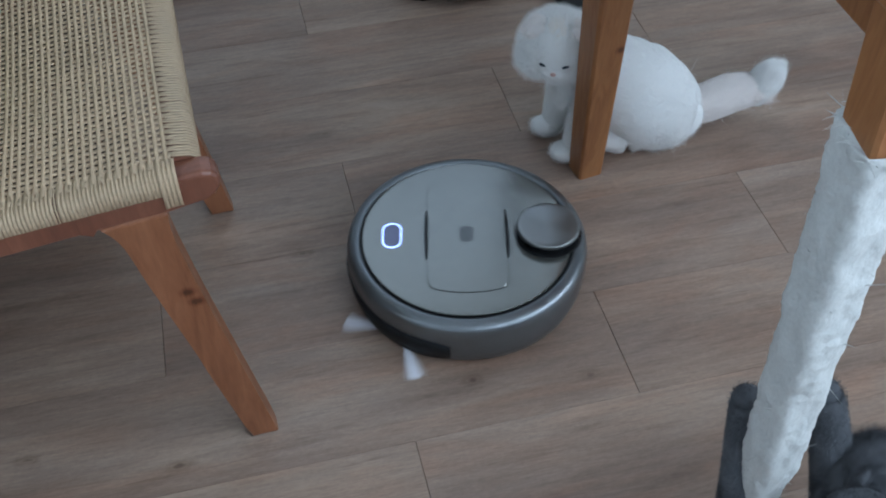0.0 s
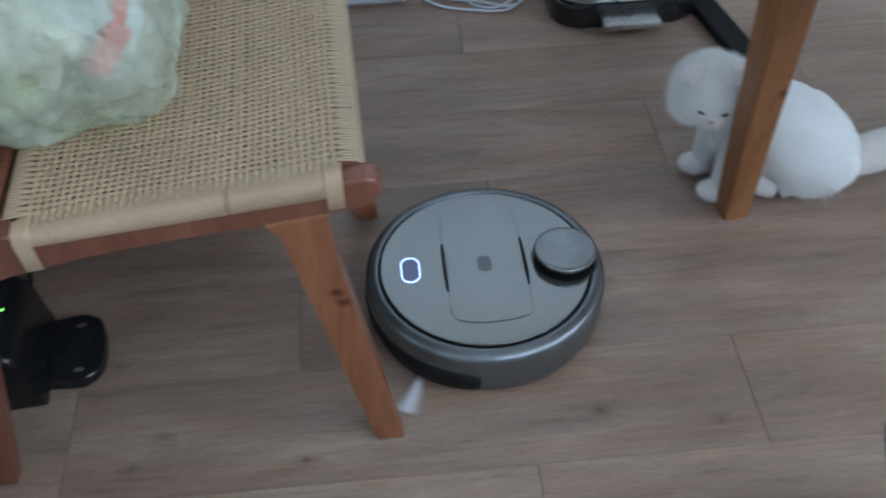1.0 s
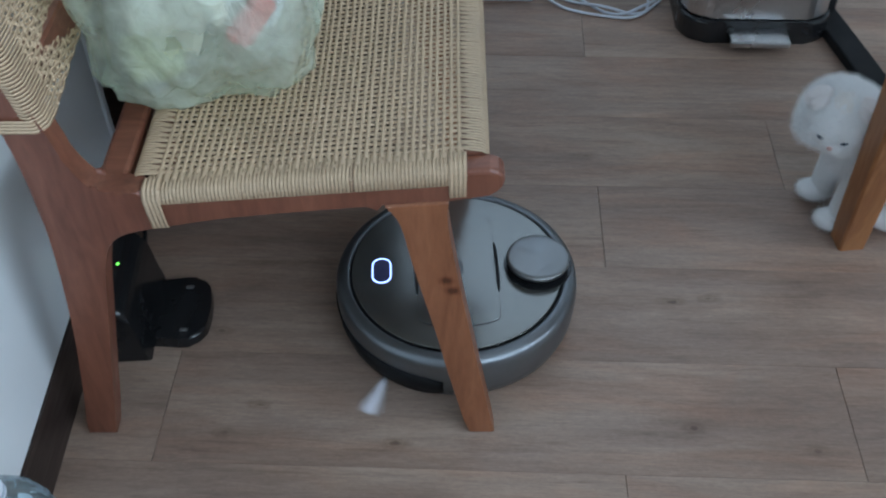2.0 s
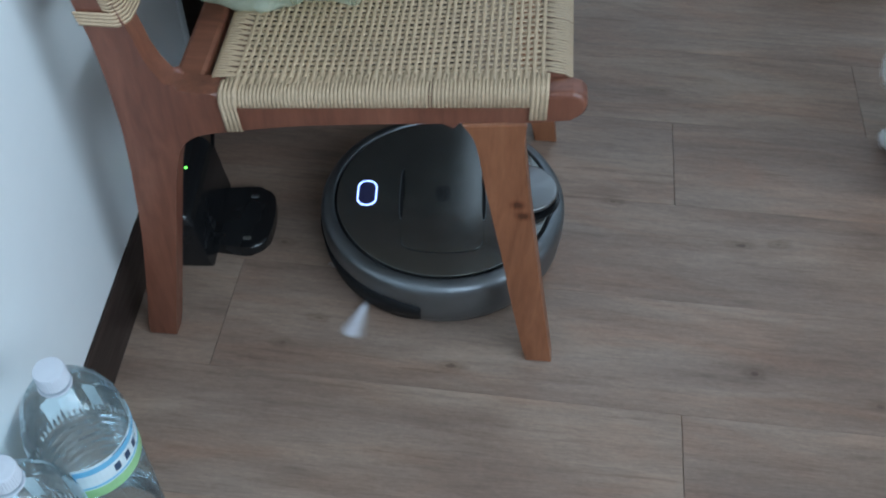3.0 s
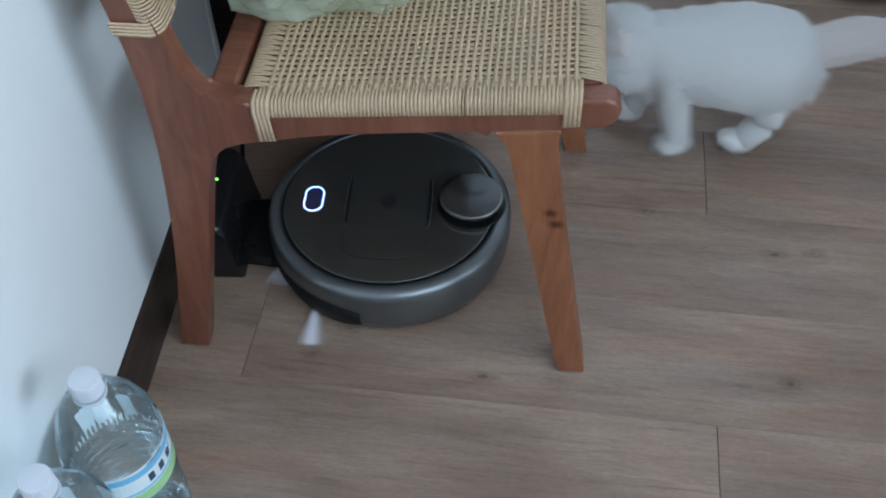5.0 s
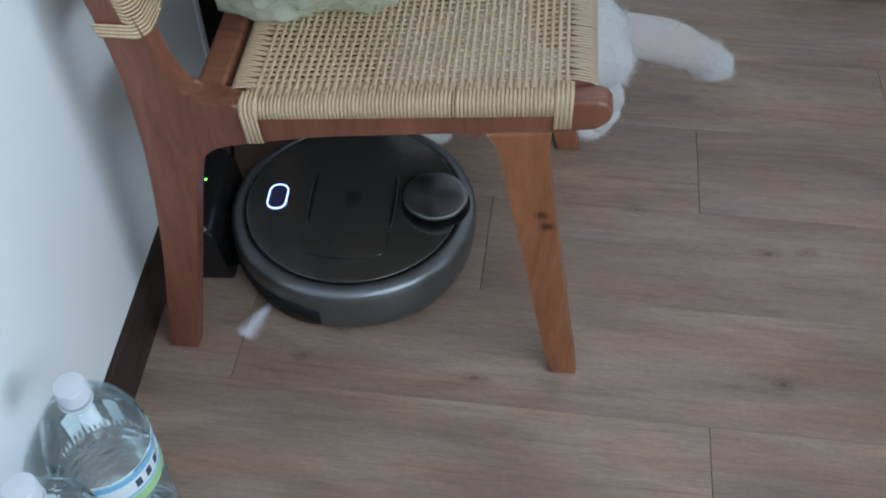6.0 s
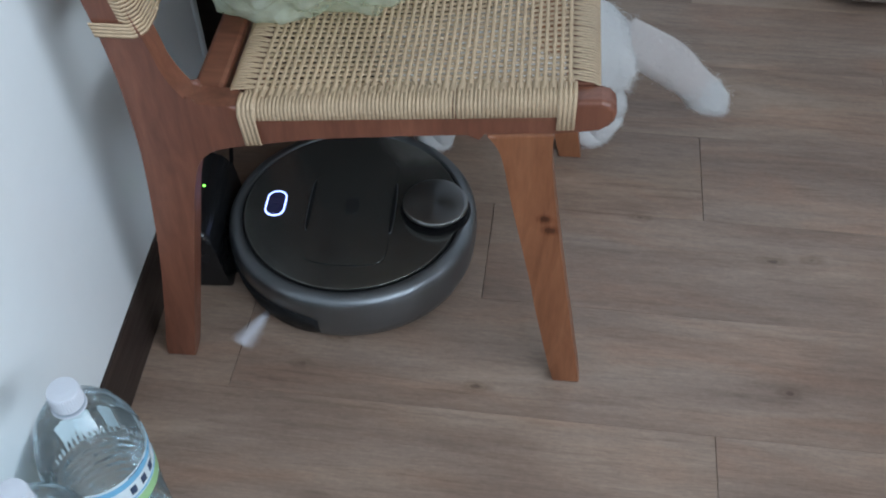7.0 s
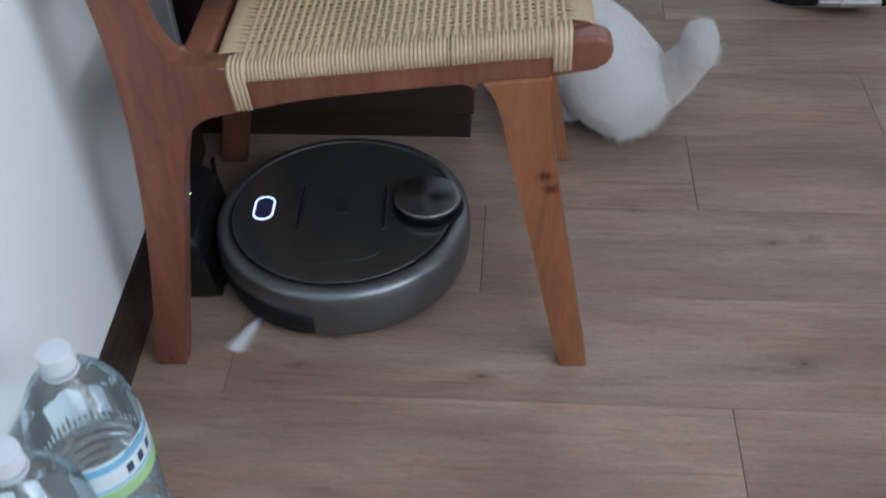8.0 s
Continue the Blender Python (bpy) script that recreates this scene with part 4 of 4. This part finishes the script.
# ---- things at the back ----
def back_things():
    c = holder("pedal_bin", pose(0.485, 1.000, 0), "brushed steel pedal bin with a black base", "bin")
    out = rounded_rect(0.272, 0.20, 0.05)
    part("base", prism(rounded_rect(0.282, 0.21, 0.05), 0.0, 0.048, 0.006, 2), BLACK, c, "black plastic base", smooth=False)
    part("body", prism(out, 0.050, 0.50, 0.004, 2), STEEL, c)
    part("lid", prism(rounded_rect(0.278, 0.206, 0.05), 0.502, 0.55, 0.012, 3), BLACK, c)
    part("pedal", boxed(-0.055, 0.055, -0.150, -0.09, 0.018, 0.034, bevel=0.005), STEEL, c, "flat steel pedal")
    s = holder("floor_stand", pose(0, 0, 0), "flat black metal stand foot on the floor", "stand")
    bm = bmesh.new()
    d = Vector((0.685, 0.70, 0)) - Vector((0.640, 0.93, 0))
    box(bm, -0.025, 0.025, 0, d.length + 0.12, 0.0, 0.02, bevel=0.004, m=pose(0.629, 0.99, 0, 0, 0, math.degrees(math.atan2(d.y, d.x)) - 90))
    part("foot", bm, MATTE, s)
    part("upright", boxed(0.615, 0.650, 0.98, 1.015, 0.018, 1.2, bevel=0.003), MATTE, s)
    w = holder("white_box", pose(-0.06, 1.115, 0), "white plastic power box lying on the floor", "box")
    part("case", boxed(-0.15, 0.135, -0.09, 0.10, 0.0, 0.055, bevel=0.008), WHITEPLASTIC, w)
    part("lip", boxed(-0.152, 0.137, -0.094, -0.088, 0.010, 0.022, bevel=0.002), WHITEPLASTIC, w)
    for k, pts in enumerate(([(0.075, 1.06, 0.012), (0.13, 1.005, 0.004), (0.20, 0.978, 0.004), (0.262, 0.972, 0.004), (0.305, 1.01, 0.004), (0.34, 1.08, 0.004), (0.34, 1.25, 0.004)], [(0.075, 1.075, 0.014), (0.14, 1.03, 0.004), (0.21, 1.0, 0.010), (0.27, 0.985, 0.004), (0.30, 1.03, 0.004), (0.30, 1.25, 0.004)], [(0.07, 1.09, 0.012), (0.15, 1.05, 0.004), (0.22, 0.985, 0.004), (0.28, 1.0, 0.009), (0.38, 1.12, 0.004), (0.40, 1.3, 0.004)])):
        bm = bmesh.new()
        tube(bm, spline(pts, 8), 0.0027, 8)
        tagged(part("cable", bm, WHITEPLASTIC, smooth=True), "thin white cable lying loose on the floor", "cable", "white cables on the floor")


back_things()


# ---- cats ----
def cat(name, label, coat, second, tufts, slim=1.0, paw=1.0, folded=True):
    c = holder(name, pose(0, 0, 0), label, "cat")
    bm = bmesh.new()
    line = spline([(0.135, 0, -0.014), (0.128, 0, -0.012), (0.105, 0, -0.010), (0.06, 0, -0.006), (0.01, 0, 0.0), (-0.04, 0, 0.004), (-0.085, 0, 0.010), (-0.120, 0, 0.022), (-0.145, 0, 0.034), (-0.152, 0, 0.037)], 4)
    girth = spline([(0.008, 0), (0.032, 0), (0.060, 0), (0.078, 0), (0.077, 0), (0.069, 0), (0.060, 0), (0.048, 0), (0.028, 0), (0.008, 0)], 4)
    tube(bm, line, [g.x for g in girth], 22)
    blob(bm, (-0.092, 0, -0.018), (0.046, 0.044, 0.048))
    bmesh.ops.triangulate(bm, faces=bm.faces)
    bm.normal_update()
    for v in bm.verts:
        v.co += v.normal * 0.0045 * noise.noise(v.co * 38)
    bm.normal_update()
    body = part("body", furry(bm, tufts, 0.021, (0.7, 0, -0.30), 1), coat, c, smooth=True)
    bm = bmesh.new()
    blob(bm, (0, 0, 0.002), (0.054, 0.058, 0.050), lump=0.04)
    blob(bm, (-0.036, 0, -0.014), (0.021, 0.024, 0.017))
    blob(bm, (-0.008, 0.030, -0.016), (0.036, 0.030, 0.028))
    blob(bm, (-0.008, -0.030, -0.016), (0.036, 0.030, 0.028))
    bm.normal_update()
    head = part("head", furry(bm, tufts * 2 // 3, 0.015, (0.5, 0, -0.05), 2), coat, c, smooth=True)
    for s in (-1, 1):
        bm = bmesh.new()
        if folded:
            blob(bm, (0, 0, 0), (0.0075, 0.021, 0.014), (0, 30, 0), sub=2)
            blob(bm, (-0.009, 0, -0.007), (0.005, 0.015, 0.011), (0, 50, 0), sub=2)
        else:
            blob(bm, (0, 0, 0.004), (0.006, 0.019, 0.018), sub=2)
            for v in bm.verts:
                v.co.y *= max(0.15, 1.0 - max(0, v.co.z + 0.004) / 0.028)
                v.co.z *= 1.25
        bm.normal_update()
        part("ear", furry(bm, 3200, 0.0075, (0.2, 0, -0.4), 3), second, head, "small folded ear" if folded else "small upright ear", smooth=True, at=pose(-0.012, s * 0.037, 0.041, s * -38, 20, 0))
        bm = bmesh.new()
        blob(bm, (0, 0, 0), (0.0030, 0.0056, 0.0013), sub=2)
        part("eye", bm, EYE, head, "dark half-closed eye", smooth=True, at=pose(-0.0535, s * 0.0170, 0.005, s * 14, 0, s * -18))
    bm = bmesh.new()
    blob(bm, (-0.022, 0, 0.030), (0.032, 0.027, 0.0150), (0, -38, 0), sub=3)
    bm.normal_update()
    part("forehead_fur", furry(bm, tufts // 20, 0.010, (0.7, 0, -0.1), 14), TANFUR if folded else second, head, smooth=True)
    bm = bmesh.new()
    blob(bm, (0, 0, 0), (0.003, 0.0042, 0.003), sub=2)
    part("nose", bm, PINK, head, "small pink nose", smooth=True, at=pose(-0.0585, 0, -0.007))
    legs = []
    for k in range(4):
        bm = bmesh.new()
        hind = k > 1
        pts = spline([(0.006, 0, 0.03), (0.004, 0, -0.02), (0.0, 0, -0.07), (-0.002, 0, -0.118)] if not hind else [(0.0, 0, 0.03), (-0.010, 0, -0.02), (0.014, 0, -0.07), (-0.002, 0, -0.118)], 4)
        n = len(pts)
        tube(bm, pts, [slim * ((0.042 if hind else 0.030) - (0.024 if hind else 0.0125) * (i / (n - 1)) ** 0.7) * min(1.0, 0.35 + 0.4 * i) for i in range(n)], 14)
        blob(bm, (0.0, 0, 0.008) if hind else (0.005, 0, 0.024), (0.040 * slim, 0.029 * slim, 0.046 * slim) if hind else (0.027 * slim, 0.025 * slim, 0.030 * slim))
        blob(bm, (-0.012 * paw, 0, -0.121), (0.010 + 0.017 * paw, 0.0135 + 0.0065 * paw, 0.016))
        bmesh.ops.triangulate(bm, faces=bm.faces)
        bm.normal_update()
        legs.append(part("leg", furry(bm, tufts // 4, 0.0095, (0.3, 0, -0.5), 5 + k), coat, c, smooth=True))
    bm = bmesh.new()
    pts = spline([(-0.012, 0, 0), (0.03, 0.0, 0.003), (0.07, 0.003, 0.005), (0.105, 0.001, 0.003), (0.128, 0, 0)], 5)
    n = len(pts)
    tube(bm, pts, [0.0255 + 0.006 * math.sin(math.pi * min(1, 1.3 * i / (n - 1))) for i in range(n)], 14)
    bmesh.ops.triangulate(bm, faces=bm.faces)
    bm.normal_update()
    tail = part("tail", furry(bm, int(tufts * 0.35), 0.019, (0.8, 0, 0), 9), second, c, "long fluffy tail", smooth=True)
    bm = bmesh.new()
    pts = spline([(-0.022, 0, 0), (-0.016, 0, 0), (0.0, 0, 0), (0.022, 0, 0.001), (0.042, 0, 0.002), (0.056, 0, 0.003)], 4)
    n = len(pts)
    tube(bm, pts, [0.0255 * math.sqrt(max(0.03, 1 - (2 * (i / (n - 1)) ** 1.25 - 0.9) ** 2)) for i in range(n)], 14)
    bmesh.ops.triangulate(bm, faces=bm.faces)
    bm.normal_update()
    tip = part("tail_tip", furry(bm, tufts // 4, 0.016, (0.9, 0, 0), 12), coat, tail, smooth=True, at=pose(0.116, 0, 0))
    return c, body, head, legs, (tail, tip)


white_cat = cat("white_kitten", "fluffy white kitten with folded ears and cream tail", FUR, CREAMFUR, 78000)
grey_cat = cat("grey_kitten", "dark blue-grey kitten clasping the cloth-wrapped table leg", GREYFUR, GREYFUR, 40000, 1.02, 0.4, False)

planks(floor)


# ---- what moves ----
def motions():
    track = [(0, 0.297, 0.196, -13), (0.5, 0.203, 0.212, -7), (1, 0.129, 0.2155, 0.5), (1.5, 0.040, 0.214, 3), (1.7, -0.002, 0.213, 4), (2.8, -0.148, 0.201, 5.5), (3, -0.165, 0.199, 6), (3.5, -0.194, 0.199, 6), (4, -0.2215, 0.198, 6), (4.5, -0.2485, 0.194, 5.5), (5.8, -0.314, 0.190, 3.3), (6.5, -0.317, 0.189, 3.3), (8, -0.317, 0.189, 3.3)]
    walk(robot_vacuum, [(t, pose(x, y, 0, 0, 0, a)) for t, x, y, a in track])
    lead = lambda t: 50 - 80 * t if t < 0.5 else 10 if t < 2.8 else 10 + 30 * (t - 2.8) if t < 4.0 else 46 if t < 4.7 else max(8, 46 - 36 * (t - 4.7))
    walk(side_brush, [(k / 10, pose(*HUB, 0, 0, -125 + 72 * k + lead(k / 10))) for k in range(81)])

    cat_root, body, head, legs, tail = white_cat
    walk(cat_root, [(0, pose(0.60, 0.435, 0, 0, 0, 0)), (4.1, pose(0.60, 0.435, 0, 0, 0, 0)), (4.35, pose(0.56, 0.445, 0, 0, 0, 0)), (4.5, pose(0.51, 0.452, 0, 0, 0, 4)), (4.7, pose(0.38, 0.465, 0, 0, 0, 4)), (5.2, pose(0.06, 0.48, 0, 0, 0, 8)), (5.8, pose(-0.085, 0.474, 0, 0, 0, 10)), (7.0, pose(-0.085, 0.474, 0, 0, 0, 10)), (7.5, pose(-0.03, 0.505, 0, 0, 0, -10)), (8, pose(0.012, 0.545, 0, 0, 0, -36))])
    sit = lambda a, b: [(0, a), (4.1, a), (4.4, b), (8, b)]
    walk(body, sit(pose(0.022, 0, 0.097, 0, 35, 0), pose(0.0, 0, 0.150))[:3] + [(5.8, pose(0.0, 0, 0.152)), (7.2, pose(0.0, 0, 0.152)), (7.7, pose(0.012, 0, 0.118, 0, 20, 0)), (8, pose(0.012, 0, 0.112, 0, 32, 0))])
    walk(head, [(0, pose(-0.104, -0.010, 0.207, 0, -3, 65)), (0.5, pose(-0.104, -0.010, 0.207, 0, -5, 75)), (1.0, pose(-0.110, -0.012, 0.198, 0, -8, 75)), (1.7, pose(-0.110, -0.012, 0.198, 0, -12, 67)), (4.1, pose(-0.110, -0.012, 0.198, 0, -10, 55)), (4.4, pose(-0.128, 0, 0.190, 0, -14, 45)), (4.7, pose(-0.135, 0, 0.18, 0, -14, 25)), (5.8, pose(-0.185, 0, 0.15, 0, -20, 0)), (7.2, pose(-0.185, 0, 0.15, 0, -20, 0)), (8, pose(-0.125, 0.03, 0.19, 0, -20, 0))])
    for k, leg in enumerate(legs):
        s = 1 if k % 2 else -1
        if k < 2:
            a = pose(-0.070 - 0.006 * s, s * 0.034, 0.138, 0, 4, 0)
            b = pose(-0.085, s * 0.036, 0.137)
            fold = pose(-0.085, s * 0.036, 0.124, 0, 22, 0)
            stand = pose(-0.125, s * 0.036, 0.137, 0, 12, 0)
            swing = [(4.5, 10 * s), (4.7, -24 * s), (4.95, 22 * s), (5.2, -20 * s), (5.5, 8 * s)]
        else:
            a = pose(0.088, s * 0.034, 0.044, 0, 84, 0)
            b = pose(0.075, s * 0.036, 0.137)
            stand = pose(0.089, s * 0.036, 0.137)
            fold = pose(0.046, s * 0.034, 0.098, 0, 42, 0)
            swing = [(4.5, -20 * s), (4.7, 22 * s), (4.95, -22 * s), (5.2, 18 * s), (5.5, -6 * s)]
        rows = [(0, a), (4.1, a), (4.35, b)] + [(t, b @ pose(0, 0, 0, 0, g, 0)) for t, g in swing] + [(5.8, stand), (7.2, stand), (7.7, fold), (8, fold)]
        walk(leg, rows)

    def held(base, way):
        """The tail at its base, pointing along a direction in the kitten's space."""
        return Matrix.Translation(base) @ Vector(way).to_track_quat("X", "Z").to_matrix().to_4x4()

    tail, tip = tail
    walk(tail, [(0, held((0.134, -0.005, 0.036), (0.155, -0.004, 0.024))), (4.1, held((0.134, -0.005, 0.036), (0.155, -0.004, 0.024))), (4.45, held((0.120, 0, 0.165), (0.16, 0, 0.04))), (5.2, held((0.112, 0, 0.165), (0.15, 0.0, 0.02))), (5.8, held((0.127, 0, 0.165), (0.150, -0.03, -0.020))), (6.0, held((0.127, 0, 0.165), (0.159, -0.011, -0.060))), (6.5, held((0.127, 0, 0.165), (0.144, -0.018, -0.098))), (7.0, held((0.127, 0, 0.165), (0.139, -0.060, -0.085))), (7.25, held((0.118, 0, 0.157), (0.175, -0.045, 0.0))), (7.5, held((0.105, 0, 0.150), (0.175, 0.0, 0.024))), (7.7, held((0.105, 0.01, 0.110), (0.120, -0.006, 0.115))), (8, held((0.105, 0.045, 0.050), (0.085, -0.023, 0.140)))])
    walk(tip, [(t, pose(0.116, 0, 0, 0, a, 0)) for t, a in ((0, -48), (4.1, -48), (4.45, -20), (5.2, 20), (5.8, 62), (6.0, 10), (6.5, 4), (7.0, 4), (7.25, 6), (7.5, 4), (7.7, 0), (8, -24))])

    root, body, head, legs, tail = grey_cat
    places = [(0, pose(0.535, -0.448, 0, 0, 0, -82)), (0.5, pose(0.540, -0.462, 0, 0, 0, -80)), (1.0, pose(0.56, -0.435, 0, 0, 0, -80)), (8, pose(0.60, -0.42, 0, 0, 0, -80))]
    walk(root, places)
    still = lambda ob, m: walk(ob, [(0, m), (8, m)])
    still(body, pose(0.01, 0.012, 0.104, 0, 44, 0))

    def inside(k, m):
        return places[k][1].inverted() @ m

    def reach(k, shoulder, paw):
        """A foreleg from the shoulder up to the paw."""
        a, b = Vector(shoulder), Vector(paw)
        return inside(k, Matrix.Translation(a) @ (b - a).to_track_quat("-Z", "X").to_matrix().to_4x4())

    h0, h1 = inside(0, pose(0.600, -0.325, 0.158, 0, 4, -62)), inside(1, pose(0.545, -0.352, 0.128, 0, 14, -80))
    walk(head, [(0, h0), (0.5, h1), (8, h1)])
    arms = ([((0.472, -0.290, 0.125), (0.479, -0.246, 0.228)), ((0.570, -0.305, 0.13), (0.560, -0.262, 0.23))], [((0.508, -0.290, 0.13), (0.489, -0.238, 0.23)), ((0.586, -0.308, 0.13), (0.545, -0.280, 0.23))])
    for k, leg in enumerate(legs):
        if k < 2:
            m0, m1 = reach(0, *arms[0][k]), reach(1, *arms[1][k])
            walk(leg, [(0, m0), (0.5, m1), (8, m1)])
        else:
            s = 1 if k % 2 else -1
            still(leg, pose(0.09, s * 0.058, 0.042, 0, 78, 0))
    still(tail[0], pose(0.11, 0, 0.04, 0, 8, 20))


motions()
